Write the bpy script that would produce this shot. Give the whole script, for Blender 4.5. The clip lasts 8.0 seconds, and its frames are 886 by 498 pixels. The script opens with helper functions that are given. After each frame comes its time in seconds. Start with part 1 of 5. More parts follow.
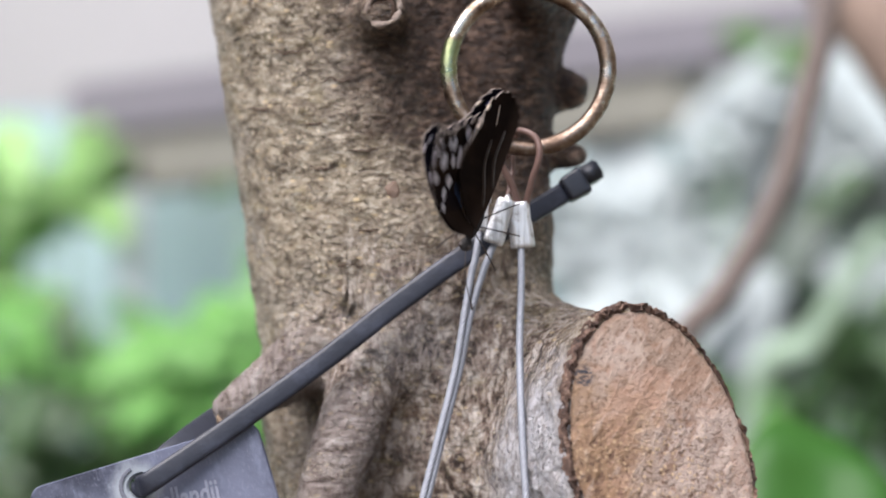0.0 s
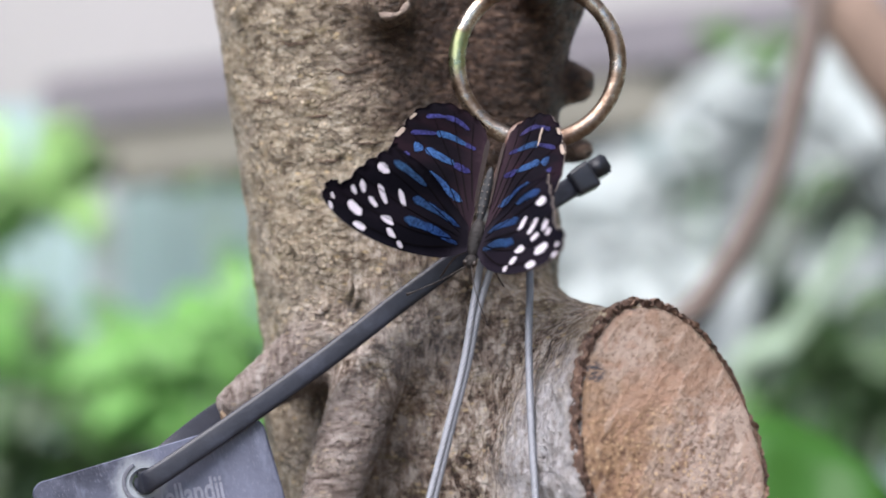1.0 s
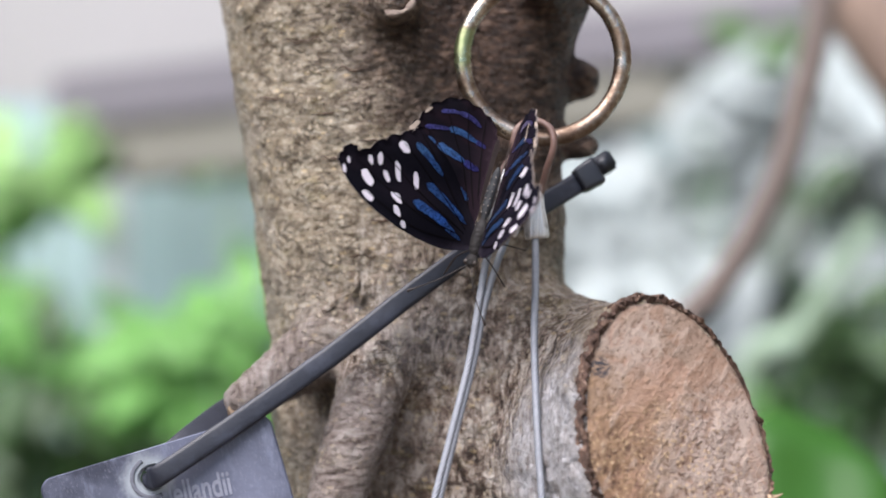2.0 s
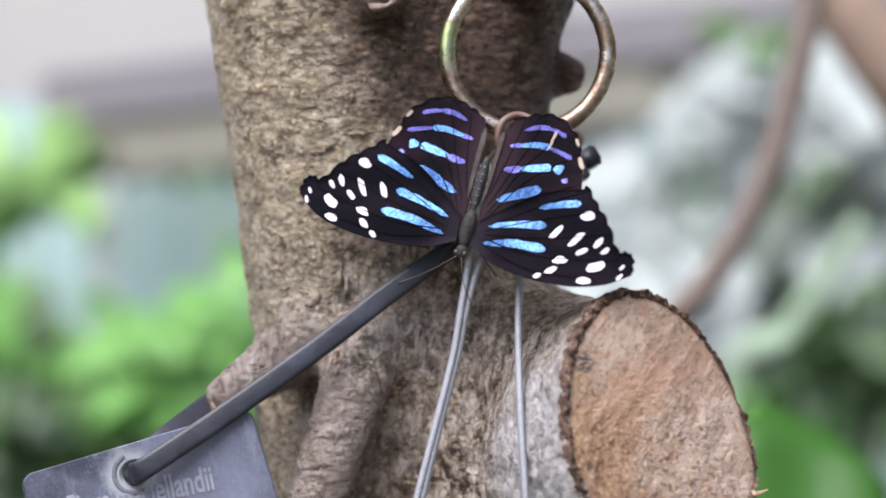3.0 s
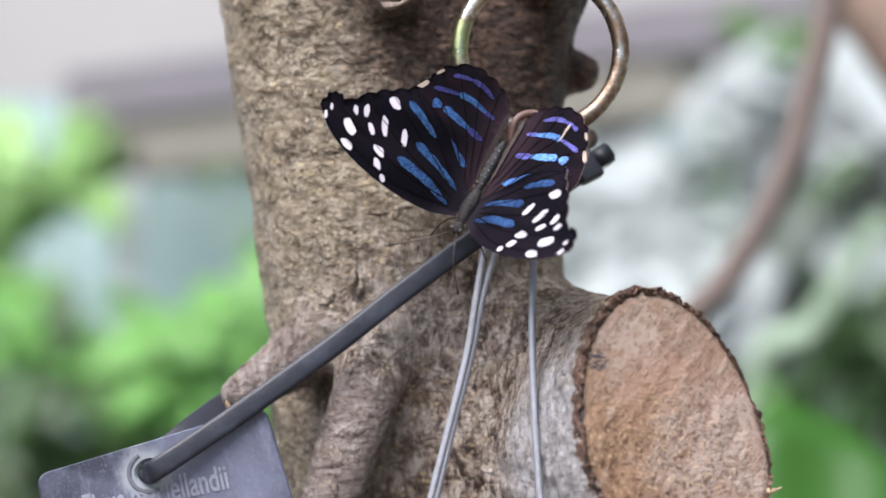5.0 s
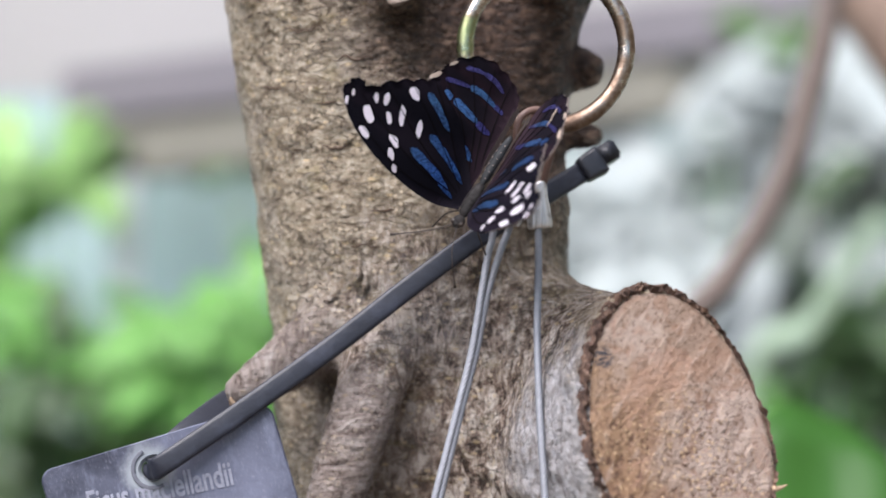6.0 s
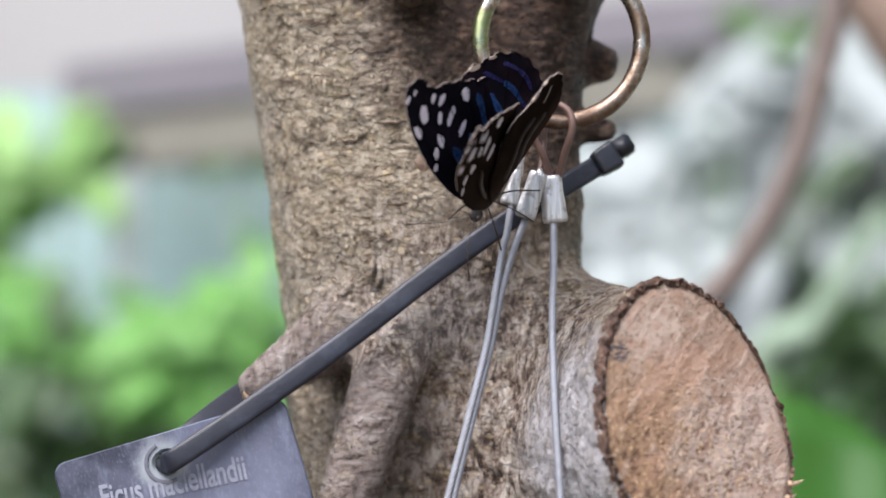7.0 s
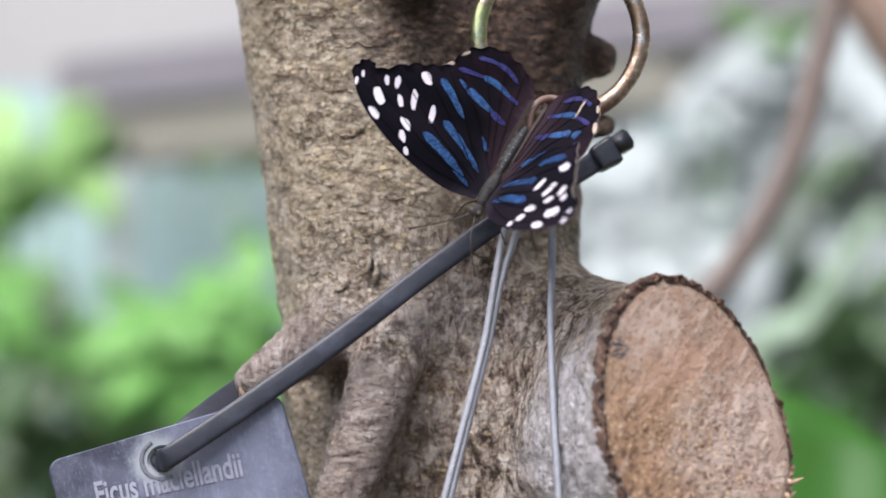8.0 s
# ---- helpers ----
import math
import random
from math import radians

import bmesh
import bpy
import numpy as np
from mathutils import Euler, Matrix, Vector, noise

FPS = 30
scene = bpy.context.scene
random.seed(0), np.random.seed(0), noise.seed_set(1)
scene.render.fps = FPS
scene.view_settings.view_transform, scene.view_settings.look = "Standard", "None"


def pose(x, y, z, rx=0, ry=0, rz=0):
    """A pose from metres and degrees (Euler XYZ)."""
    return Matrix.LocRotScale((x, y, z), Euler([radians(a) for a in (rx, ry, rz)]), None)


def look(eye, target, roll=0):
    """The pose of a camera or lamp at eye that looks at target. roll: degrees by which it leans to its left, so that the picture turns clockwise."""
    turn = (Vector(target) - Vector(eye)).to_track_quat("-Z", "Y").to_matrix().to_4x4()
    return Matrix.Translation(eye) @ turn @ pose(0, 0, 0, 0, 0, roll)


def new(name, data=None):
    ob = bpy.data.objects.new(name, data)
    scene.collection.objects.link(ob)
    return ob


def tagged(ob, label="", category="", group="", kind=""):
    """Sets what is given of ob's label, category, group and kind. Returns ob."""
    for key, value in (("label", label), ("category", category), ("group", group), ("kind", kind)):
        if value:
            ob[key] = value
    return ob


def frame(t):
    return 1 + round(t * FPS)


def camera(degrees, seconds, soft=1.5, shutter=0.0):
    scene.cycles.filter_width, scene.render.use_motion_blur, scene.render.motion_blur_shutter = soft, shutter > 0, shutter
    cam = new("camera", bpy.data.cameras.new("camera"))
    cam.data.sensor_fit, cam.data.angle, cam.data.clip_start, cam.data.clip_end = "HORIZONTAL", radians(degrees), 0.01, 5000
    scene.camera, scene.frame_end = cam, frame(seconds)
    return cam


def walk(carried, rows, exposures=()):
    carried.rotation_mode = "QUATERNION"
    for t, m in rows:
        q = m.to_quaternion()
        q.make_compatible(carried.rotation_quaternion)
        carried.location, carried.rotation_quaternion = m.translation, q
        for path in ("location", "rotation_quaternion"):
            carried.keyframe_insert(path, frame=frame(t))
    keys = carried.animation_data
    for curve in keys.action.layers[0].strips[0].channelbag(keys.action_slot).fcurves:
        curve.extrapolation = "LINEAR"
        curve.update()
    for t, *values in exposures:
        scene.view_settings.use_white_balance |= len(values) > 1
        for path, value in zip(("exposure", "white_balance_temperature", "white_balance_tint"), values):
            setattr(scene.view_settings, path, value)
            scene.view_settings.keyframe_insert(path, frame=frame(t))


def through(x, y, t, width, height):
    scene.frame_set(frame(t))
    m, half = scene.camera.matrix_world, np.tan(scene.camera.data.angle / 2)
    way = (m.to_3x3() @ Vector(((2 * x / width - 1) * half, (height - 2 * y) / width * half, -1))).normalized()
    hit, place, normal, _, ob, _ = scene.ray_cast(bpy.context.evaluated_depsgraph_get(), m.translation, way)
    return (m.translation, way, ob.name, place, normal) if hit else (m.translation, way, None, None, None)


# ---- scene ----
# A butterfly on a labelled tree trunk in a butterfly house. Lengths in the builders are millimetres.
cam = camera(22.0, 8.0, soft=1.8, shutter=0.3)
cam.data.dof.use_dof = True
cam.data.dof.focus_distance = 0.448
cam.data.dof.aperture_fstop = 8.8


def eye_row(t, x, y, z, yaw, pitch, roll):
    """A camera row from millimetres and degrees: yaw to the left of +y, pitch up, roll as look() takes it."""
    eye = Vector((x, y, z)) * 0.001
    a, b = radians(yaw), radians(pitch)
    ahead = Vector((-math.sin(a) * math.cos(b), math.cos(a) * math.cos(b), math.sin(b)))
    return t, look(eye, eye + ahead * 0.46, roll)


walk(cam, [eye_row(*row) for row in (
    (0, 9.42, -467.05, 2.07, 0.408, 0.383, -0.210),
    (0.5, 3.15, -466.14, 2.20, -0.420, 0.395, -0.034),
    (1, 0.70, -462.03, 1.30, -0.490, 0.339, 0.020),
    (1.5, 4.87, -463.22, 1.26, -0.244, 0.274, -0.095),
    (1.7, 3.67, -464.68, 1.87, -0.178, 0.204, -0.156),
    (2.8, -0.23, -461.82, 0.44, -0.474, 0.231, 0.053),
    (3, 3.16, -462.03, 0.63, -0.438, 0.200, -0.018),
    (3.5, 8.99, -464.69, 0.99, 0.274, 0.176, -0.180),
    (4, 13.45, -464.24, 1.36, 0.682, 0.138, -0.366),
    (4.5, 11.18, -464.28, 1.17, 0.320, 0.137, -0.333),
    (4.7, 7.80, -463.30, 1.25, 0.250, 0.097, -0.286),
    (5.8, 3.88, -461.57, 0.33, 0.109, 0.127, -0.132),
    (6, 3.65, -461.54, 0.42, 0.094, 0.101, -0.119),
    (6.5, 2.18, -460.69, 0.24, -0.048, 0.054, -0.088),
    (7, -0.00, -460.00, -0.00, 0.000, 0.000, 0.000),
    (7.5, -2.36, -458.12, -0.05, -0.118, -0.064, 0.015),
    (8, -0.80, -456.96, -0.21, -0.161, -0.078, 0.105),
)])

# ---- light ----
world = bpy.data.worlds.new("world")
scene.world = world
world.use_nodes = True
_wn = world.node_tree.nodes
_sky = _wn.new("ShaderNodeTexSky")
_sky.sky_type, _sky.sun_disc = "NISHITA", False
_sky.sun_elevation, _sky.sun_rotation = radians(58), radians(218)
_sky.dust_density, _sky.ozone_density = 1.8, 1.2
world.node_tree.links.new(_sky.outputs[0], _wn["Background"].inputs[0])
_wn["Background"].inputs[1].default_value = 0.11

sun = new("sun", bpy.data.lights.new("sun", "SUN"))
sun.data.energy, sun.data.angle, sun.data.color = 4.9, radians(60), (0.99, 0.95, 0.985)
sun.matrix_world = look((-0.75, -0.96, 1.95), (0, 0, 0))
scene.view_settings.exposure = 0.82


# ---- materials ----
class Nodes:
    """A node material under construction."""

    def __init__(self, name, rough=0.6, metal=0.0):
        self.mat = bpy.data.materials.new(name)
        self.mat.use_nodes = True
        self.tree = self.mat.node_tree
        self.bsdf = self.tree.nodes["Principled BSDF"]
        self.bsdf.inputs["Roughness"].default_value = rough
        self.bsdf.inputs["Metallic"].default_value = metal
        self.coord = self.tree.nodes.new("ShaderNodeTexCoord").outputs["Object"]

    def link(self, a, b):
        self.tree.links.new(a, b)

    def noise(self, scale, detail=4.0, rough=0.55, stretch=None, distort=0.0, turn=(0, 0, 0)):
        n = self.tree.nodes.new("ShaderNodeTexNoise")
        n.inputs["Scale"].default_value, n.inputs["Detail"].default_value = scale, detail
        n.inputs["Roughness"].default_value, n.inputs["Distortion"].default_value = rough, distort
        self.link(self.mapped(stretch, turn), n.inputs["Vector"])
        return n.outputs["Fac"]

    def voronoi(self, scale, stretch=None, feature="F1"):
        n = self.tree.nodes.new("ShaderNodeTexVoronoi")
        n.feature = feature
        n.inputs["Scale"].default_value = scale
        self.link(self.mapped(stretch), n.inputs["Vector"])
        return n.outputs["Distance"]

    def mapped(self, stretch=None, turn=(0, 0, 0), shift=(0, 0, 0)):
        if stretch is None and turn == (0, 0, 0) and shift == (0, 0, 0):
            return self.coord
        m = self.tree.nodes.new("ShaderNodeMapping")
        m.inputs["Scale"].default_value = stretch or (1, 1, 1)
        m.inputs["Rotation"].default_value = [radians(a) for a in turn]
        m.inputs["Location"].default_value = shift
        self.link(self.coord, m.inputs["Vector"])
        return m.outputs[0]

    def ramp(self, fac, stops):
        r = self.tree.nodes.new("ShaderNodeValToRGB")
        e = r.color_ramp.elements
        while len(e) < len(stops):
            e.new(0.5)
        for item, (p, c) in zip(e, stops):
            item.position = p
            item.color = (*c, 1) if len(c) == 3 else c
        self.link(fac, r.inputs[0])
        return r.outputs[0]

    def grey(self, fac, a, b, lo=0.0, hi=1.0):
        m = self.tree.nodes.new("ShaderNodeMapRange")
        m.interpolation_type = "SMOOTHSTEP"
        for k, v in zip(("From Min", "From Max", "To Min", "To Max"), (a, b, lo, hi)):
            m.inputs[k].default_value = v
        self.link(fac, m.inputs["Value"])
        return m.outputs[0]

    def math(self, op, a, b):
        m = self.tree.nodes.new("ShaderNodeMath")
        m.operation = op
        for sock, v in zip(m.inputs, (a, b)):
            if isinstance(v, (int, float)):
                sock.default_value = v
            else:
                self.link(v, sock)
        return m.outputs[0]

    def mix(self, fac, a, b, blend="MIX"):
        m = self.tree.nodes.new("ShaderNodeMix")
        m.data_type, m.blend_type = "RGBA", blend
        for sock, v in zip((m.inputs[0], m.inputs[6], m.inputs[7]), (fac, a, b)):
            if isinstance(v, (int, float)):
                sock.default_value = v
            elif isinstance(v, tuple):
                sock.default_value = (*v, 1)
            else:
                self.link(v, sock)
        return m.outputs[2]

    def near(self, centre, radius, wobble=0.0):
        """1 at a place, falling to 0 at radius (metres), with an uneven edge."""
        d = self.tree.nodes.new("ShaderNodeVectorMath")
        d.operation = "DISTANCE"
        self.link(self.coord, d.inputs[0])
        d.inputs[1].default_value = centre
        out = d.outputs["Value"]
        if wobble:
            out = self.math("ADD", out, self.math("MULTIPLY", self.math("SUBTRACT", self.noise(90, 5, 0.65), 0.5), wobble))
            out = self.math("ADD", out, self.math("MULTIPLY", self.math("SUBTRACT", self.noise(430, 4, 0.7, (0.7, 0.7, 1.3)), 0.5), wobble))
        return self.grey(out, radius * 0.45, radius, 1.0, 0.0)

    def random(self):
        return self.tree.nodes.new("ShaderNodeObjectInfo").outputs["Random"]

    def island(self):
        return self.tree.nodes.new("ShaderNodeNewGeometry").outputs["Random Per Island"]

    def bump(self, heights, strength=1.0):
        """Relief from (height, metres) pairs."""
        normal = None
        for h, dist in heights:
            b = self.tree.nodes.new("ShaderNodeBump")
            b.inputs["Strength"].default_value, b.inputs["Distance"].default_value = strength, dist
            self.link(h, b.inputs["Height"])
            if normal is not None:
                self.link(normal, b.inputs["Normal"])
            normal = b.outputs[0]
        self.link(normal, self.bsdf.inputs["Normal"])

    def done(self, colour, rough=None):
        if isinstance(colour, tuple):
            self.bsdf.inputs["Base Color"].default_value = (*colour, 1)
        else:
            self.link(colour, self.bsdf.inputs["Base Color"])
        if rough is not None:
            self.link(rough, self.bsdf.inputs["Roughness"])
        return self.mat


def bark_material():
    n = Nodes("bark", 0.6)
    n.bsdf.inputs["Specular IOR Level"].default_value = 0.35
    fine = n.noise(980, 5, 0.75)
    flake = n.noise(470, 5, 0.68, (0.62, 0.62, 1.45), 0.3)
    broad = n.noise(48, 4, 0.55)
    crumb = n.grey(n.voronoi(520, (0.9, 0.9, 1.1)), 0.05, 0.62, 1.0, 0.0)
    upper = n.ramp(flake, [(0.36, (0.15, 0.112, 0.070)), (0.44, (0.27, 0.215, 0.148)), (0.53, (0.39, 0.325, 0.236)), (0.66, (0.56, 0.495, 0.39))])
    ridge = n.noise(300, 5, 0.7, (1.5, 1.5, 0.7), 0.4, (0, -18, 0))
    lower = n.ramp(ridge, [(0.40, (0.040, 0.022, 0.016)), (0.46, (0.25, 0.176, 0.136)), (0.53, (0.48, 0.395, 0.33)), (0.61, (0.78, 0.705, 0.635))])
    # the smooth stem above, rough crust round the foot of the limb
    crust = n.near((0.008, -0.006, -0.028), 0.048, 0.03)
    c = n.mix(crust, upper, lower)
    c = n.mix(n.grey(fine, 0.52, 0.66, 0.0, 0.6), c, (0.58, 0.51, 0.42))
    c = n.mix(n.math("MULTIPLY", n.grey(fine, 0.46, 0.35, 0.0, 0.85), n.math("ADD", 0.4, n.math("MULTIPLY", crust, 0.4))), c, (0.055, 0.032, 0.02))
    c = n.mix(n.grey(broad, 0.5, 0.68, 0.0, 0.3), c, (0.40, 0.36, 0.32))
    c = n.mix(n.grey(n.noise(75, 5, 0.6), 0.54, 0.68, 0.0, 0.4), c, (0.27, 0.20, 0.10))
    c = n.mix(n.math("MULTIPLY", n.grey(n.noise(55, 5, 0.65, (1.4, 1.4, 0.8)), 0.55, 0.66, 0.0, 0.3), crust), c, (0.19, 0.105, 0.07))
    c = n.mix(n.grey(n.voronoi(140), 0.14, 0.05, 0.0, 0.45), c, (0.08, 0.05, 0.03))
    # cracks between little plates, broken up
    crack = n.grey(n.voronoi(400, (0.6, 0.6, 1.5), "DISTANCE_TO_EDGE"), 0.015, 0.12, 1.0, 0.0)
    crack = n.math("MULTIPLY", crack, n.grey(n.noise(170, 4, 0.6), 0.46, 0.58))
    c = n.mix(n.math("MULTIPLY", crack, 0.55), c, (0.062, 0.040, 0.022))
    c = n.mix(n.grey(n.noise(210, 4, 0.65, (0.6, 0.6, 1.3)), 0.57, 0.66, 0.0, 0.35), c, (0.33, 0.27, 0.13))
    # dark cross wrinkles
    wrinkle = n.noise(115, 5, 0.6, (0.3, 0.3, 2.2), 0.5)
    c = n.mix(n.math("MULTIPLY", n.grey(wrinkle, 0.39, 0.31, 0.0, 0.5), n.math("SUBTRACT", 1.0, n.math("MULTIPLY", crust, 0.8))), c, (0.085, 0.058, 0.034))
    # the smoother ridged skin of the pruned stubs
    stubs = n.near((-0.0135, -0.006, -0.0335), 0.0145, 0.006)
    for spot in ((-0.0178, -0.0095, -0.046), (-0.0215, -0.0145, -0.0570)):
        stubs = n.math("MAXIMUM", stubs, n.near(spot, 0.0140, 0.006))
    aside = n.near((-0.0260, 0.0050, -0.0200), 0.0140, 0.006)
    for spot in ((-0.0335, 0.0015, -0.0240), (-0.0380, -0.0010, -0.0265)):
        aside = n.math("MAXIMUM", aside, n.near(spot, 0.0140, 0.006))
    ridges = n.mix(aside, n.noise(230, 5, 0.65, (0.6, 0.6, 2.2), 0.6), n.noise(230, 5, 0.65, (2.2, 0.6, 0.6), 0.6, (0, -30, 0)))
    stubs = n.math("MAXIMUM", stubs, aside)
    twig = n.ramp(ridges, [(0.34, (0.075, 0.050, 0.041)), (0.46, (0.21, 0.166, 0.146)), (0.58, (0.32, 0.27, 0.248)), (0.74, (0.50, 0.45, 0.415))])
    c = n.mix(n.math("MULTIPLY", stubs, 0.93), c, twig)
    # pale crumbs and lenticels
    loose = n.math("MULTIPLY", n.grey(n.voronoi(600), 0.36, 0.18), n.grey(n.noise(130, 4, 0.6), 0.45, 0.53))
    loose = n.math("MULTIPLY", loose, n.math("SUBTRACT", 1.0, n.math("MULTIPLY", stubs, 0.8)))
    c = n.mix(n.math("MULTIPLY", loose, 0.85), c, (0.70, 0.59, 0.44))
    c = n.mix(n.math("MULTIPLY", n.grey(n.voronoi(300, (0.7, 0.7, 1.4)), 0.2, 0.1, 0.0, 0.75), n.math("SUBTRACT", 1.0, n.math("MULTIPLY", stubs, 0.7))), c, (0.62, 0.48, 0.29))
    # red-brown bark under the ring, its colour darkened for shade too; grey skin on the sawn limb
    blotch = n.ramp(flake, [(0.36, (0.018, 0.0095, 0.007)), (0.47, (0.050, 0.028, 0.019)), (0.57, (0.105, 0.063, 0.044)), (0.70, (0.27, 0.18, 0.125))])
    c = n.mix(n.math("MULTIPLY", n.near((0.003, 0.0, 0.050), 0.031, 0.030), 0.75), c, blotch)
    c = n.mix(n.near((0.027, 0.010, 0.044), 0.047, 0.022), c, blotch)
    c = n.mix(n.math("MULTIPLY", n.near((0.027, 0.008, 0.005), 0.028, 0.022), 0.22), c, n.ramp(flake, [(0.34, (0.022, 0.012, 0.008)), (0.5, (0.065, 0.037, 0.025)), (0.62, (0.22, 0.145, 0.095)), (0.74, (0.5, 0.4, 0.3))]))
    skin = n.ramp(n.noise(420, 5, 0.7), [(0.34, (0.33, 0.295, 0.285)), (0.44, (0.52, 0.495, 0.50)), (0.54, (0.68, 0.66, 0.68)), (0.68, (0.78, 0.77, 0.80))])
    c = n.mix(n.math("MULTIPLY", n.near((-0.001, 0.001, -0.013), 0.015, 0.020), 0.2), c, skin)
    c = n.mix(n.math("MULTIPLY", n.near((0.0315, -0.022, -0.038), 0.027, 0.016), 0.9), c, skin)
    n.bump([(broad, 0.0007), (n.math("MULTIPLY", ridges, stubs), 0.0011), (wrinkle, 0.0008), (flake, 0.0010), (n.math("MULTIPLY", ridge, crust), 0.0036), (n.math("SUBTRACT", 1.0, crack), 0.0007), (crumb, 0.0009), (loose, 0.0009), (fine, 0.0010)], 1.0)
    return n.done(c, n.grey(fine, 0.3, 0.7, 0.7, 0.34))


def twig_material():
    n = Nodes("twig_bark", 0.7)
    fine = n.noise(520, 5, 0.65)
    rings = n.noise(210, 5, 0.62, (0.7, 0.7, 1.7), 0.6)
    c = n.ramp(rings, [(0.3, (0.10, 0.068, 0.052)), (0.5, (0.21, 0.16, 0.13)), (0.7, (0.33, 0.275, 0.235))])
    c = n.mix(n.grey(fine, 0.45, 0.7, 0.0, 0.5), c, (0.45, 0.37, 0.29))
    c = n.mix(n.grey(n.voronoi(260), 0.17, 0.09, 0.0, 0.7), c, (0.58, 0.44, 0.27))
    n.bump([(rings, 0.0011), (fine, 0.0012)], 1.0)
    return n.done(c)


def sawn_material():
    n = Nodes("sawn_wood", 0.8)
    speck = n.noise(1050, 4, 0.75)
    grit = n.voronoi(900)
    broad = n.noise(55, 4, 0.55)
    fibre = n.noise(260, 4, 0.6)
    c = n.ramp(broad, [(0.36, (0.185, 0.118, 0.082)), (0.5, (0.255, 0.182, 0.135)), (0.62, (0.325, 0.25, 0.203))])
    c = n.mix(n.math("MULTIPLY", n.near((0.036, -0.036, -0.040), 0.026, 0.02), 0.85), c, (0.225, 0.13, 0.066))
    c = n.mix(n.near((0.061, -0.028, -0.040), 0.024, 0.016), c, (0.30, 0.232, 0.192))
    c = n.mix(n.grey(speck, 0.47, 0.36, 0.0, 0.8), c, (0.09, 0.05, 0.03))
    c = n.mix(n.grey(n.noise(130, 5, 0.6, None, 0.6), 0.52, 0.64, 0.0, 0.5), c, (0.21, 0.115, 0.07))
    c = n.mix(n.grey(speck, 0.57, 0.7, 0.0, 0.55), c, (0.44, 0.34, 0.26))
    c = n.mix(n.grey(fibre, 0.44, 0.3, 0.0, 0.6), c, (0.19, 0.10, 0.058))
    low = n.near((0.040, -0.034, -0.052), 0.034, 0.02)
    c = n.mix(n.math("MULTIPLY", n.grey(grit, 0.42, 0.2, 0.0, 0.7), low), c, (0.44, 0.31, 0.18))
    c = n.mix(n.math("MULTIPLY", n.grey(n.noise(640, 4, 0.75), 0.48, 0.38, 0.0, 0.95), low), c, (0.085, 0.042, 0.024))
    c = n.mix(n.grey(n.noise(90, 5, 0.65, (1, 1, 0.7), 0.8), 0.55, 0.68, 0.0, 0.55), c, (0.30, 0.18, 0.125))
    c = n.mix(n.grey(n.voronoi(260), 0.12, 0.05, 0.0, 0.7), c, (0.12, 0.06, 0.04))
    # a smear of dark resin by the bark
    c = n.mix(n.math("MULTIPLY", n.near((0.0330, -0.0328, -0.0196), 0.0026, 0.002), n.grey(n.noise(520, 4, 0.7, (1, 1, 2.2)), 0.42, 0.52)), c, (0.035, 0.033, 0.04))
    saw = n.tree.nodes.new("ShaderNodeTexNoise")
    saw.inputs["Scale"].default_value = 420
    slant = n.tree.nodes.new("ShaderNodeMapping")
    slant.vector_type = "TEXTURE"
    slant.inputs["Scale"].default_value, slant.inputs["Rotation"].default_value = (1, 1, 9), (0, radians(36), 0)
    n.link(n.coord, slant.inputs["Vector"])
    n.link(slant.outputs[0], saw.inputs["Vector"])
    c = n.mix(n.grey(saw.outputs["Fac"], 0.42, 0.32, 0.0, 0.55), c, (0.15, 0.085, 0.055))
    c = n.mix(n.grey(saw.outputs["Fac"], 0.58, 0.7, 0.0, 0.4), c, (0.42, 0.335, 0.275))
    n.bump([(broad, 0.001), (saw.outputs["Fac"], 0.0006), (n.math("MULTIPLY", n.noise(640, 4, 0.7), low), 0.0008), (speck, 0.0003)], 1.0)
    return n.done(c)


def torn_material():
    """Crumbling layers of bark at a saw cut."""
    n = Nodes("torn_bark", 0.85)
    a, b = n.noise(480, 5, 0.7, None, 0.8), n.noise(130, 4, 0.6)
    c = n.ramp(a, [(0.36, (0.018, 0.009, 0.006)), (0.47, (0.085, 0.046, 0.032)), (0.57, (0.19, 0.115, 0.082)), (0.70, (0.40, 0.28, 0.20))])
    c = n.mix(n.grey(b, 0.46, 0.62, 0.0, 0.6), c, (0.11, 0.066, 0.05))
    n.bump([(a, 0.0016), (b, 0.001)], 1.0)
    return n.done(c)


def plain(name, colour, rough=0.5, metal=0.0, vary=0.25, scale=300, relief=0.0003):
    """A paint, plastic or metal with fine uneven tone, gloss and relief."""
    n = Nodes(name, rough, metal)
    a, b = n.noise(scale, 5, 0.6), n.noise(scale * 0.13, 4, 0.55)
    dark = tuple(v * (1 - vary) for v in colour)
    light = tuple(min(1.0, v * (1 + vary)) for v in colour)
    c = n.mix(a, dark, light)
    c = n.mix(n.grey(b, 0.45, 0.7, 0.0, 0.5), c, light)
    if relief:
        n.bump([(b, relief * 2), (a, relief)], 0.8)
    return n.done(c, n.grey(a, 0.25, 0.75, rough * 0.8, min(1.0, rough * 1.25)))


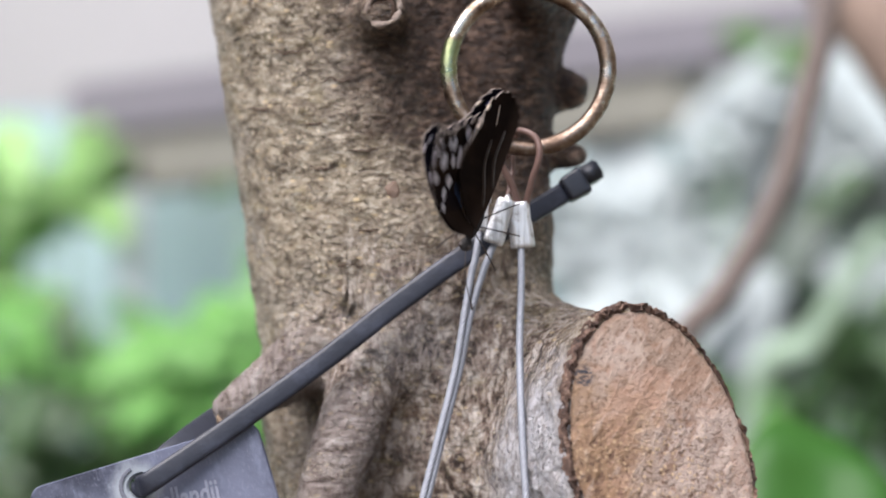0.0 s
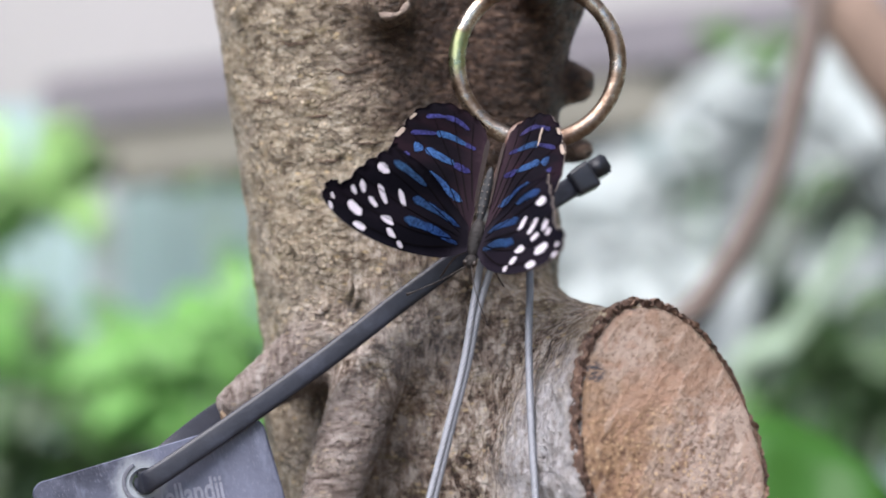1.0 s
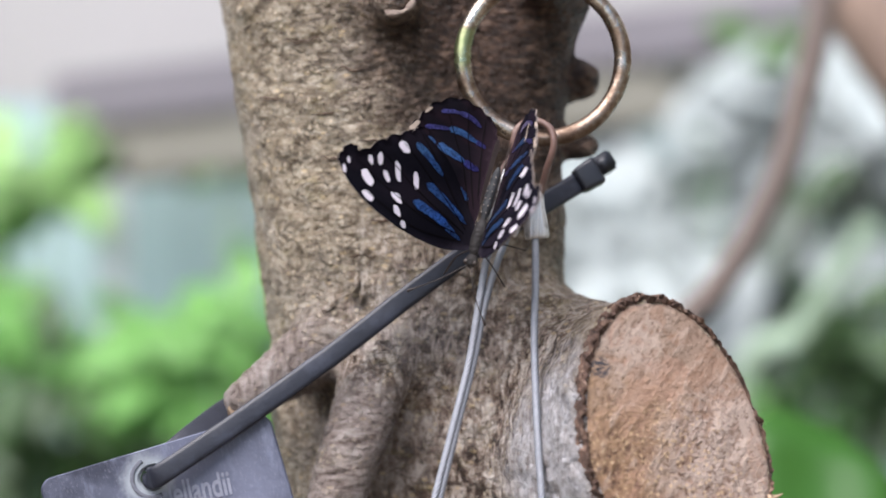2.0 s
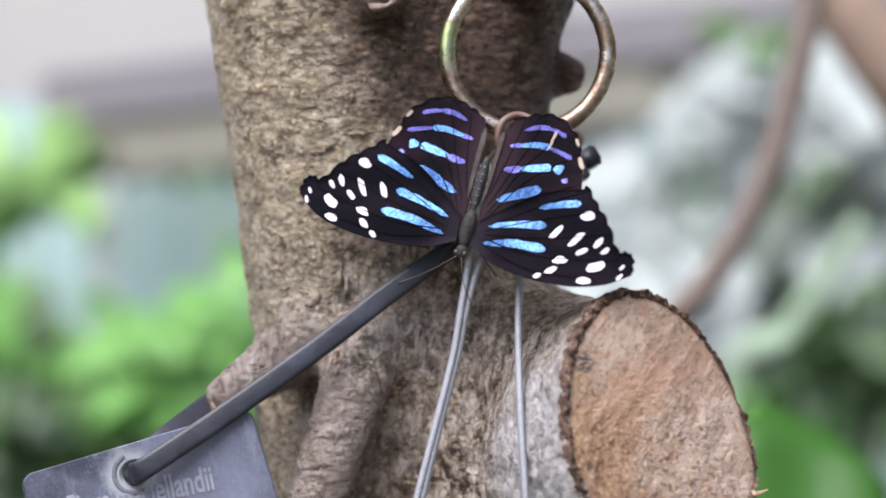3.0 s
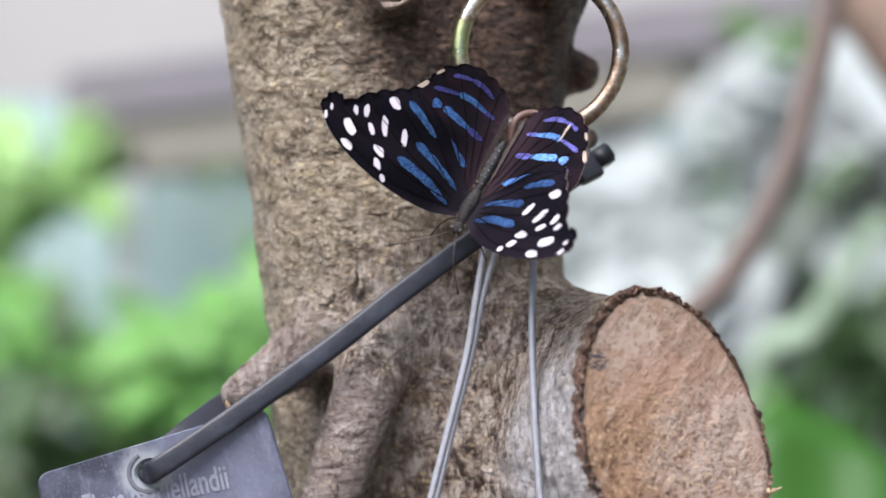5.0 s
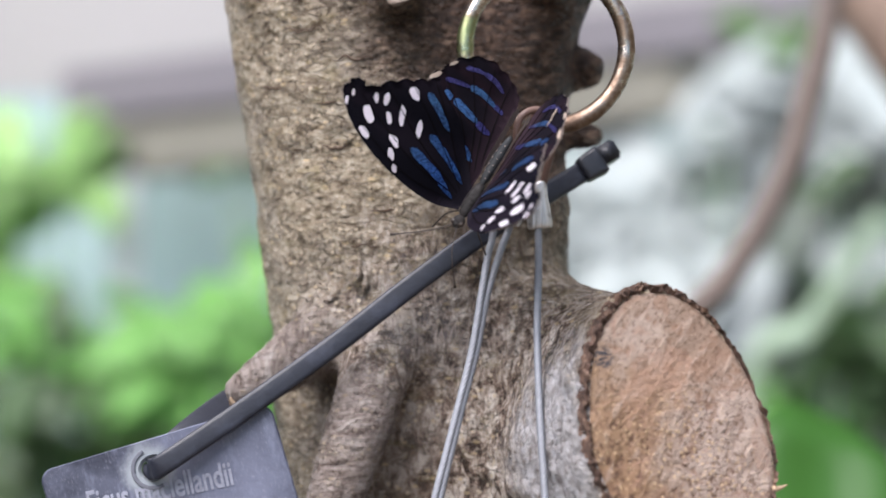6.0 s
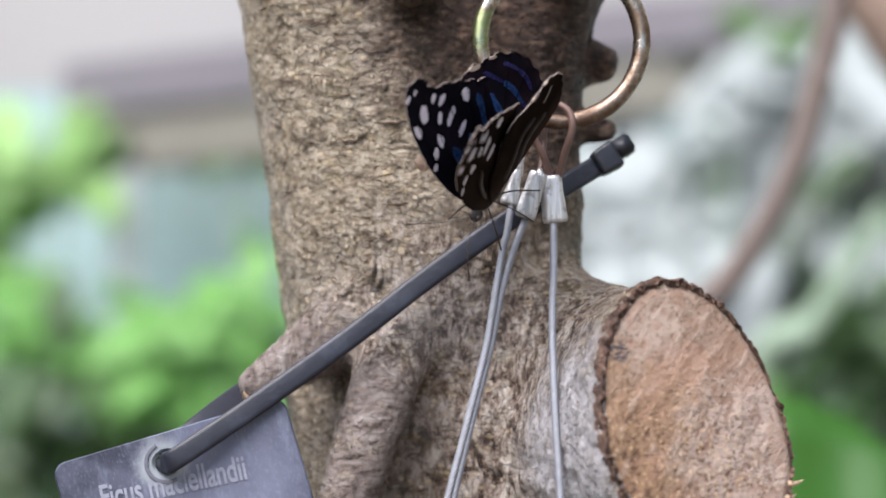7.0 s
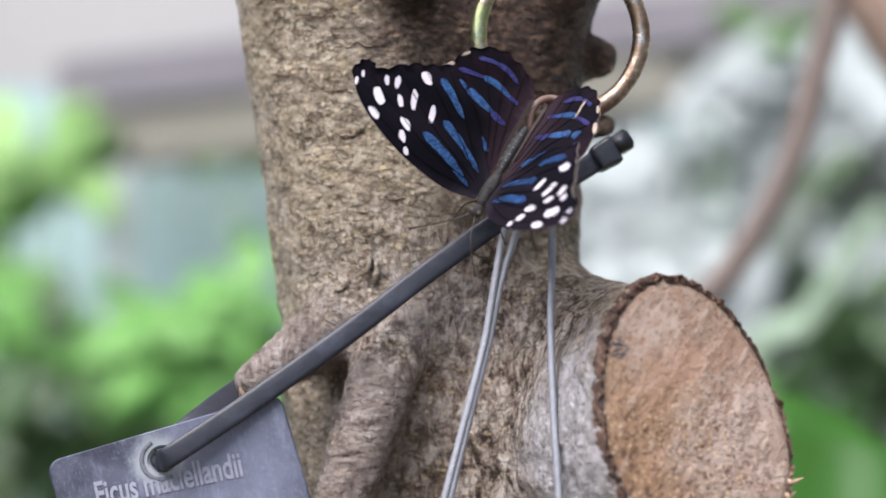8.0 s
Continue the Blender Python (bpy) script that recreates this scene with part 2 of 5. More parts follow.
def ring_material():
    n = Nodes("ring_metal", 0.25, 1.0)
    a, b = n.noise(260, 5, 0.65), n.noise(75, 4, 0.6)
    c = n.ramp(a, [(0.34, (0.07, 0.042, 0.03)), (0.48, (0.26, 0.195, 0.145)), (0.64, (0.62, 0.56, 0.48))])
    c = n.mix(n.grey(b, 0.48, 0.62, 0.0, 0.6), c, (0.25, 0.17, 0.115))
    c = n.mix(n.math("MULTIPLY", n.near((-0.0163, 0.0, 0.002), 0.0055, 0.005), 0.6), c, (0.33, 0.42, 0.20))
    rust = n.near((0.004, 0.0, -0.0165), 0.0150, 0.008)
    c = n.mix(n.math("MULTIPLY", rust, 0.75), c, (0.13, 0.088, 0.066))
    n.bump([(b, 0.0004), (a, 0.0003)], 0.7)
    return n.done(c, n.math("ADD", n.grey(a, 0.35, 0.65, 0.45, 0.2), n.math("MULTIPLY", rust, 0.2)))


def label_material():
    n = Nodes("engraved_plastic", 0.42)
    a, b = n.noise(420, 5, 0.65), n.noise(95, 5, 0.65)
    c = n.mix(a, (0.020, 0.022, 0.036), (0.048, 0.053, 0.080))
    c = n.mix(n.grey(b, 0.42, 0.62, 0.0, 0.75), c, (0.075, 0.083, 0.122))
    # streaks of lime left by dripping water, and the plastic rubbed pale round the hole
    c = n.mix(n.grey(n.noise(150, 5, 0.65, (1.6, 0.5, 1)), 0.5, 0.64, 0.0, 0.6), c, (0.15, 0.165, 0.225))
    c = n.mix(n.math("MULTIPLY", n.near((0.0085, 0.003, 0.0008), 0.022, 0.012), 0.45), c, (0.20, 0.215, 0.30))
    c = n.mix(n.math("MULTIPLY", n.grey(n.noise(900, 3, 0.7, (3, 1, 0.4)), 0.54, 0.7), 0.2), c, (0.32, 0.33, 0.40))
    c = n.mix(n.math("MULTIPLY", n.near((-0.0030, 0.0090, 0.0008), 0.0066, 0.004), 0.8), c, (0.30, 0.33, 0.35))
    n.bump([(b, 0.0004), (a, 0.0002)], 0.6)
    return n.done(c, n.grey(b, 0.3, 0.7, 0.32, 0.6))


def strap_material():
    n = Nodes("strap_nylon", 0.42)
    n.bsdf.inputs["Specular IOR Level"].default_value = 0.4
    a, b = n.noise(500, 5, 0.65), n.noise(110, 4, 0.6)
    c = n.mix(a, (0.009, 0.010, 0.015), (0.022, 0.025, 0.037))
    c = n.mix(n.grey(b, 0.48, 0.7, 0.0, 0.5), c, (0.045, 0.050, 0.072))
    n.bump([(b, 0.0003), (a, 0.00012)], 0.8)
    return n.done(c)


def cable_material(name, colour, metal, rough):
    n = Nodes(name, rough, metal)
    a = n.noise(700, 4, 0.6)
    c = n.mix(a, tuple(v * 0.7 for v in colour), tuple(min(1, v * 1.2) for v in colour))
    return n.done(c)


def alloy_material():
    """Aluminium drawn and squeezed by the crimping tool."""
    n = Nodes("crimped_aluminium", 0.4, 0.75)
    a, b = n.noise(420, 4, 0.6, (2.6, 2.6, 0.16)), n.noise(700, 4, 0.65)
    c = n.ramp(a, [(0.34, (0.40, 0.40, 0.40)), (0.48, (0.66, 0.66, 0.66)), (0.62, (0.84, 0.84, 0.85))])
    c = n.mix(n.grey(b, 0.46, 0.34, 0.0, 0.5), c, (0.24, 0.22, 0.20))
    n.bump([(a, 0.0005), (b, 0.0002)], 0.8)
    return n.done(c, n.grey(b, 0.3, 0.7, 0.5, 0.35))


def wing_material(name, dark, warm, sheen):
    """Velvet wing scales with faint veins."""
    n = Nodes(name, 0.55)
    a, b = n.noise(900, 4, 0.6), n.noise(110, 4, 0.55, (0.5, 1.6, 1))
    c = n.mix(a, dark, tuple(v * 1.6 for v in dark))
    c = n.mix(n.grey(b, 0.42, 0.62, 0.0, 0.9), c, warm)
    # brown hairs near the root
    x = n.tree.nodes.new("ShaderNodeSeparateXYZ")
    n.link(n.coord, x.inputs[0])
    root = n.grey(n.math("ABSOLUTE", x.outputs[0], 0), 0.001, 0.0075, 0.85, 0.0)
    c = n.mix(root, c, tuple(0.004 + v * 1.5 for v in warm))
    n.bsdf.inputs["Sheen Weight"].default_value = sheen
    n.bsdf.inputs["Sheen Roughness"].default_value = 0.4
    n.bsdf.inputs["Sheen Tint"].default_value = (0.45, 0.4, 0.75, 1)
    n.bsdf.inputs["Specular IOR Level"].default_value = 0.0
    n.bump([(a, 0.0001), (b, 0.0002)], 0.6)
    return n.done(c)


def band_material(name, low, high):
    n = Nodes(name, 0.42, 0.9)
    a, b = n.noise(800, 4, 0.65), n.noise(140, 3, 0.5)
    c = n.mix(b, low, high)
    c = n.mix(n.grey(a, 0.54, 0.40, 0.0, 0.45), c, (0.02, 0.022, 0.075))
    c = n.mix(n.grey(n.noise(2200, 3, 0.7), 0.56, 0.42, 0.0, 0.6), c, (0.012, 0.012, 0.035))
    return n.done(c)


def leaf_material(name, colour, tip, through=0.35):
    n = Nodes(name, 0.45)
    a, b = n.noise(30, 4, 0.6), n.noise(8, 3, 0.5)
    c = n.mix(a, colour, tip)
    c = n.mix(n.grey(b, 0.4, 0.65, 0.0, 0.6), c, tuple(v * 0.55 for v in colour))
    c = n.mix(n.math("MULTIPLY", n.random(), 0.5), c, tip)
    n.bsdf.inputs["Subsurface Weight"].default_value = 0.0
    n.bsdf.inputs["Transmission Weight"].default_value = 0.0
    t = n.tree.nodes.new("ShaderNodeBsdfTranslucent")
    n.link(c, t.inputs[0])
    m = n.tree.nodes.new("ShaderNodeMixShader")
    m.inputs[0].default_value = through
    n.link(n.bsdf.outputs[0], m.inputs[1])
    n.link(t.outputs[0], m.inputs[2])
    n.link(m.outputs[0], n.tree.nodes["Material Output"].inputs["Surface"])
    n.bump([(a, 0.002)], 0.5)
    return n.done(c)


def glow_material(name, colour, strength, vary=0.12):
    """Daylight behind frosted greenhouse panes."""
    n = Nodes(name, 0.5)
    c = n.mix(n.noise(5, 4, 0.55), tuple(v * (1 - vary) for v in colour), tuple(min(1, v * (1 + vary)) for v in colour))
    n.link(c, n.bsdf.inputs["Emission Color"])
    n.bsdf.inputs["Emission Strength"].default_value = strength
    return n.done(c)


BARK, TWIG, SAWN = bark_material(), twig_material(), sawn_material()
RIM = torn_material()
BUD = plain("bud_skin", (0.15, 0.10, 0.072), 0.7, vary=0.6, scale=700, relief=0.0006)
CUT_END = plain("pale_cut_end", (0.37, 0.265, 0.175), 0.8, vary=0.35, scale=600)
TIP = plain("healed_tip", (0.20, 0.14, 0.09), 0.8, vary=0.45, scale=500)
# dark brown standing in for shade inside the scar and the cracks
HOLLOW_SHADE = plain("painted_hollow_shade", (0.06, 0.035, 0.022), 0.9, vary=0.5, scale=500)
RING, LABEL, STRAP = ring_material(), label_material(), strap_material()
# the strap's nylon again, with the shade at the head put into its colour
SHADED_NYLON = plain("shaded_strap_nylon", (0.017, 0.019, 0.026), 0.4, vary=0.35, scale=500)
INK = plain("worn_white_ink", (0.22, 0.23, 0.28), 0.6, vary=0.45, scale=900, relief=0)
BEVEL = plain("worn_plastic_edge", (0.11, 0.115, 0.14), 0.5, vary=0.35, scale=600)
STEEL = cable_material("steel_strand", (0.30, 0.31, 0.34), 0.5, 0.6)
COATED = cable_material("brown_coated_strand", (0.13, 0.075, 0.06), 0.0, 0.45)
ALLOY = alloy_material()
WING = wing_material("wing_upper", (0.0055, 0.0048, 0.0066), (0.0155, 0.0090, 0.0125), 0.02)
FORE_WING = wing_material("forewing_upper", (0.0042, 0.0040, 0.0058), (0.0095, 0.0076, 0.0110), 0.02)
UNDER = wing_material("wing_under", (0.009, 0.0066, 0.0058), (0.022, 0.0145, 0.0115), 0.0)
BAND = band_material("blue_scales", (0.065, 0.125, 0.36), (0.10, 0.27, 0.55))
VIOLET = band_material("violet_scales", (0.085, 0.062, 0.26), (0.13, 0.14, 0.42))
WHITE = plain("white_scales", (0.62, 0.57, 0.63), 0.6, vary=0.1, scale=900, relief=0)
FRINGE = plain("pale_fringe", (0.21, 0.17, 0.15), 0.7, vary=0.8, scale=900, relief=0)
CREAM = plain("cream_scales", (0.34, 0.27, 0.22), 0.7, vary=0.3, scale=900, relief=0)
UNDER_LINE = plain("brown_underside_line", (0.038, 0.026, 0.021), 0.7, vary=0.4, scale=700, relief=0)
VEIN = wing_material("dark_vein", (0.004, 0.0034, 0.004), (0.006, 0.0048, 0.0052), 0.0)
FOLD = plain("brown_wing_fold", (0.022, 0.013, 0.011), 0.7, vary=0.4, scale=700, relief=0.0002)
ABDOMEN = plain("grey_banded_fur", (0.011, 0.012, 0.014), 0.7, vary=0.7, scale=420, relief=0.0004)
FUR = plain("dark_fur", (0.012, 0.0095, 0.009), 0.75, vary=0.5, scale=1200, relief=0.0004)
LEG = plain("dark_chitin", (0.03, 0.02, 0.016), 0.45, vary=0.3, scale=900, relief=0)


# ---- builders ----
def smoothed(me):
    me.shade_smooth()
    return me


def link_mesh(name, me, material, parent, label):
    for m in material if isinstance(material, (list, tuple)) else (material,):
        me.materials.append(m)
    ob = new(name, me)
    ob.parent = parent
    if label:
        tagged(ob, label)
    return ob


def part(name, bm, material, parent=None, label="", smooth=True):
    """Links a bmesh, drawn in millimetres, as one mesh object under a thing or a part."""
    bmesh.ops.scale(bm, vec=(0.001, 0.001, 0.001), verts=bm.verts)
    me = bpy.data.meshes.new(name)
    bm.to_mesh(me)
    bm.free()
    if smooth:
        smoothed(me)
    return link_mesh(name, me, material, parent, label)


def thing(name, label, category, kind="", group=""):
    return tagged(new(name), label, category, group, kind)


def spline(points, steps=8):
    """A smooth line through the points (Catmull-Rom)."""
    p = [Vector(q) for q in points]
    p = [p[0] * 2 - p[1]] + p + [p[-1] * 2 - p[-2]]
    out = []
    for i in range(1, len(p) - 2):
        a, b, c, d = p[i - 1:i + 3]
        for k in range(steps):
            t = k / steps
            out.append(0.5 * (2 * b + (c - a) * t + (2 * a - 5 * b + 4 * c - d) * t * t + (3 * b - a - 3 * c + d) * t ** 3))
    return out + [p[-2]]


def sweep(bm, line, radius, sides=10, cap=True, flat=None, twist=0.0, facing=None):
    """A tube along a line; radius is a number or a function of 0..1; flat: (half width, half thickness) of a strap."""
    rings, ref = [], Vector(facing) if facing else None
    n = len(line)
    for i, p in enumerate(line):
        d = (line[min(i + 1, n - 1)] - line[max(i - 1, 0)]).normalized()
        if ref is None:
            ref = d.orthogonal()
        u = (ref - d * ref.dot(d)).normalized()
        if not facing:
            ref = u
        v = d.cross(u)
        s = i / (n - 1)
        ring = []
        for k in range(sides):
            turn = 2 * math.pi * k / sides
            a = turn + twist * s
            if flat:
                c, t = math.cos(a + math.pi / sides), math.sin(a + math.pi / sides)
                e = 0.4
                x = math.copysign(abs(c) ** e, c) * flat[1]
                y = math.copysign(abs(t) ** e, t) * flat[0]
            else:
                r = radius(s, turn) if callable(radius) else radius
                x, y = math.cos(a) * r, math.sin(a) * r
            ring.append(bm.verts.new(p + u * x + v * y))
        rings.append(ring)
    for a, b in zip(rings, rings[1:]):
        for k in range(sides):
            bm.faces.new((a[k], a[(k + 1) % sides], b[(k + 1) % sides], b[k]))
    if cap:
        bm.faces.new(rings[0][::-1])
        bm.faces.new(rings[-1])
    return rings


def lattice_noise(x, y, z, size, seed):
    """Smooth value noise from -1 to 1 with features of the given size, on arrays."""
    rng = np.random.RandomState(seed)
    table = rng.uniform(-1, 1, (64, 64, 64)).astype(np.float32)
    out, parts = 0.0, []
    for c in (x, y, z):
        q = c / size + 1000.0
        i = np.floor(q).astype(np.int32)
        f = (q - i).astype(np.float32)
        parts.append((i & 63, (i + 1) & 63, f * f * (3 - 2 * f)))
    (x0, x1, fx), (y0, y1, fy), (z0, z1, fz) = parts
    for xi, wx in ((x0, 1 - fx), (x1, fx)):
        for yi, wy in ((y0, 1 - fy), (y1, fy)):
            for zi, wz in ((z0, 1 - fz), (z1, fz)):
                out = out + table[xi, yi, zi] * (wx * wy * wz)
    return out


def smooth_min(a, b, k):
    h = np.clip(0.5 + 0.5 * (b - a) / k, 0, 1)
    return b + (a - b) * h - k * h * (1 - h)


def capsule(p, a, b, ra, rb):
    """Distance to a tapered limb from a to b."""
    a, b = np.array(a, float), np.array(b, float)
    d = b - a
    t = np.clip(((p[0] - a[0]) * d[0] + (p[1] - a[1]) * d[1] + (p[2] - a[2]) * d[2]) / (d @ d), 0, 1)
    q = [p[k] - a[k] - t * d[k] for k in range(3)]
    return np.sqrt(q[0] ** 2 + q[1] ** 2 + q[2] ** 2) - (ra + (rb - ra) * t)


def surface(field, low, high, step):
    """Points, quads and cell shape of the zero surface of a distance field (surface nets)."""
    axes = [np.arange(a, b + step * 0.5, step) for a, b in zip(low, high)]
    grid = np.meshgrid(*axes, indexing="ij")
    d = field(grid).astype(np.float32)
    inside = d < 0
    shape = tuple(s - 1 for s in d.shape)
    corner = [(i, j, k) for i in (0, 1) for j in (0, 1) for k in (0, 1)]
    view = {c: tuple(slice(o, o + s) for o, s in zip(c, shape)) for c in corner}
    count = sum(inside[view[c]].astype(np.int8) for c in corner)
    cells = np.argwhere((count > 0) & (count < 8))
    index = -np.ones(shape, np.int64)
    index[tuple(cells.T)] = np.arange(len(cells))
    total, hits = np.zeros((len(cells), 3)), np.zeros(len(cells))
    for c in corner:
        for ax in range(3):
            if c[ax]:
                continue
            e = list(c)
            e[ax] = 1
            da, db = d[tuple((cells + c).T)], d[tuple((cells + e).T)]
            cross = (da < 0) != (db < 0)
            t = np.where(cross, da / np.where(cross, da - db, 1), 0)
            place = np.tile(np.array(c, float), (len(cells), 1))
            place[:, ax] = t
            total[cross] += place[cross]
            hits[cross] += 1
    points = np.array(low) + (cells + total / hits[:, None]) * step
    quads = []
    for ax in range(3):
        b, c = (ax + 1) % 3, (ax + 2) % 3
        lo = [slice(None)] * 3
        hi = [slice(None)] * 3
        lo[ax], hi[ax] = slice(0, -1), slice(1, None)
        change = np.argwhere(inside[tuple(lo)] != inside[tuple(hi)])
        ok = (change[:, b] > 0) & (change[:, c] > 0) & (change[:, b] < d.shape[b] - 1) & (change[:, c] < d.shape[c] - 1)
        change = change[ok]
        ring = []
        for ob_, oc_ in ((-1, -1), (0, -1), (0, 0), (-1, 0)):
            q = change.copy()
            q[:, b] += ob_
            q[:, c] += oc_
            ring.append(index[tuple(q.T)])
        ring = np.stack(ring, 1)
        flip = ~inside[tuple(change.T)]
        ring[flip] = ring[flip][:, ::-1]
        quads.append(ring)
    return points, np.concatenate(quads)


# ---- the tree ----
LIMB_N = Vector((0.28, -0.93, 0.20)).normalized()
LIMB_U = Vector((-LIMB_N.y, LIMB_N.x, 0)).normalized()
LIMB_V = LIMB_N.cross(LIMB_U)
LIMB_C = Vector((47.4, -31.0, -30.7))
EGG_W, EGG_UP, EGG_DOWN, EGG_V0, EGG_LEAN = 18.9, 32.1, 21.0, -6.4, -0.125


def egg(u, v):
    """0 in the middle of the sawn limb's section, 1 on its outline."""
    h = np.where(v > EGG_V0, EGG_UP, EGG_DOWN)
    return np.sqrt(((u - EGG_LEAN * (v - EGG_V0)) / EGG_W) ** 2 + ((v - EGG_V0) / h) ** 2)


def stub(p, a, b, ra, rb):
    """A pruned twig with raised rings round it."""
    u = np.array(b, float) - np.array(a, float)
    u /= np.linalg.norm(u)
    along = sum((p[k] - a[k]) * u[k] for k in range(3))
    along = along + 0.9 * lattice_noise(p[0], p[1], p[2], 4.0, 8)
    return capsule(p, a, b, ra, rb) - 0.11 * np.sin(along * 2 * math.pi / 3.1) - 0.08 * np.sin(along * 2 * math.pi / 1.9 + 1)


TRUNK_Z = (-90, -15, 7, 23, 53, 90)
TRUNK_LEFT = (-31.5, -34.0, -36.8, -39.2, -43.9, -48.5)
STUB_SIDE = ((-20, 8, -15.8), (-36.8, 0.0, -27.2), 7.6, 4.4)
STUB_FRONT = ((-8.0, 6, -15.5), (-22.5, -16, -60), 7.8, 4.9)
KNOB = ((22, 31, 39), (33.0, 31, 40.3), 6.0, 4.9)


def trunk_field(p):
    x, y, z = p
    left = np.interp(z, TRUNK_Z, TRUNK_LEFT)
    wobble = 0.9 * np.sin(z * 0.11 + 0.6)
    d = (np.sqrt(((x - left - 31) / 31.0) ** 2 + ((y - 31) / (31.0 + wobble * 0.5)) ** 2) - 1) * 31
    d = smooth_min(d, capsule(p, (18.5, 29, 95), (13.5, 26, 8), 15.5, 14.5), 5.0)
    d = smooth_min(d, capsule(p, (13.5, 26, 8), (14, 30, -90), 14.5, 17), 6.0)
    d = smooth_min(d, capsule(p, (14, 27, 38), (34, 27, 95), 13.0, 15.0), 5.0)
    n, u, v = (np.array(a) for a in (LIMB_N, LIMB_U, LIMB_V))
    q = [p[k] - LIMB_C[k] for k in range(3)]
    along, lu, lv = (sum(q[k] * a[k] for k in range(3)) for a in (n, u, v))
    flare = np.clip(-along, 0, 45) * 0.010 * np.clip(0.55 - lu / 34, 0, 1) * np.clip(1 - lv / 26, 0, 1)
    limb = (egg(lu + along * 0.06, lv) / (1 + flare) - 1) * 18
    limb = np.maximum(limb, -along - 75)
    d = smooth_min(d, limb, 11.0)
    d = smooth_min(d, capsule(p, (16, 21, -16), (42, -5, -25), 14.0, 14.5), 6.0)
    d = np.where((limb < 12) & (along > -8), np.maximum(d, along), d)
    # hollows below and beside the stubs
    d = d + 15.0 * np.exp(-np.clip(capsule(p, (-3.0, -1, -32.5), (-9.0, 2, -60), 1.8, 2.6), 0, 40) / 3.0)
    d = d + 7.0 * np.exp(-np.clip(capsule(p, (1.0, -1, -27.0), (-2.5, -1, -34.0), 1.0, 1.6), 0, 40) / 2.4)
    d = d + 9.0 * np.exp(-np.clip(capsule(p, (-3.5, 0, -45), (-5.5, 2, -64), 2.5, 4.0), 0, 40) / 4.5)
    d = d + 15.0 * np.exp(-np.clip(capsule(p, (-18, 4, -30), (-28, 8, -31.5), 2.6, 2.6), 0, 40) / 3.6)
    d = smooth_min(d, stub(p, *STUB_SIDE), 4.5)
    d = smooth_min(d, stub(p, *STUB_FRONT), 4.5)
    d = smooth_min(d, capsule(p, *KNOB), 3.5)
    d = smooth_min(d, capsule(p, (30, 28, 26), (34.5, 26, 25.5), 3.6, 2.4), 3.0)
    d = smooth_min(d, capsule(p, (-5, 6, 54), (-6, -5, 53), 7.0, 4.6), 5.0)
    d = smooth_min(d, capsule(p, (25, 20, 58.5), (23.7, -7.5, 59), 6.0, 4.0), 4.0)
    # the groove between the stem and its side ridge
    groove = capsule(p, (-2, -2, 80), (10, 3, 18), 3.0, 1.0)
    d = d + 1.6 * np.exp(-np.clip(groove, 0, 30) / 2.5)
    away = np.clip(np.abs(along) / 3.0, 0, 1) * np.clip(np.abs(along) / 3.0, 0, 1)
    rough = 0.6 * lattice_noise(x, y, z, 11.0, 3) + 0.35 * lattice_noise(x, y, z * 1.5, 5.0, 4) + 0.36 * lattice_noise(x, y, z, 2.2, 5)
    near_stub = np.minimum(capsule(p, *STUB_SIDE), capsule(p, *STUB_FRONT))
    rough = rough * np.clip(0.35 + near_stub / 8, 0.35, 1)
    return d + rough * np.where(limb < 12, away, 1)


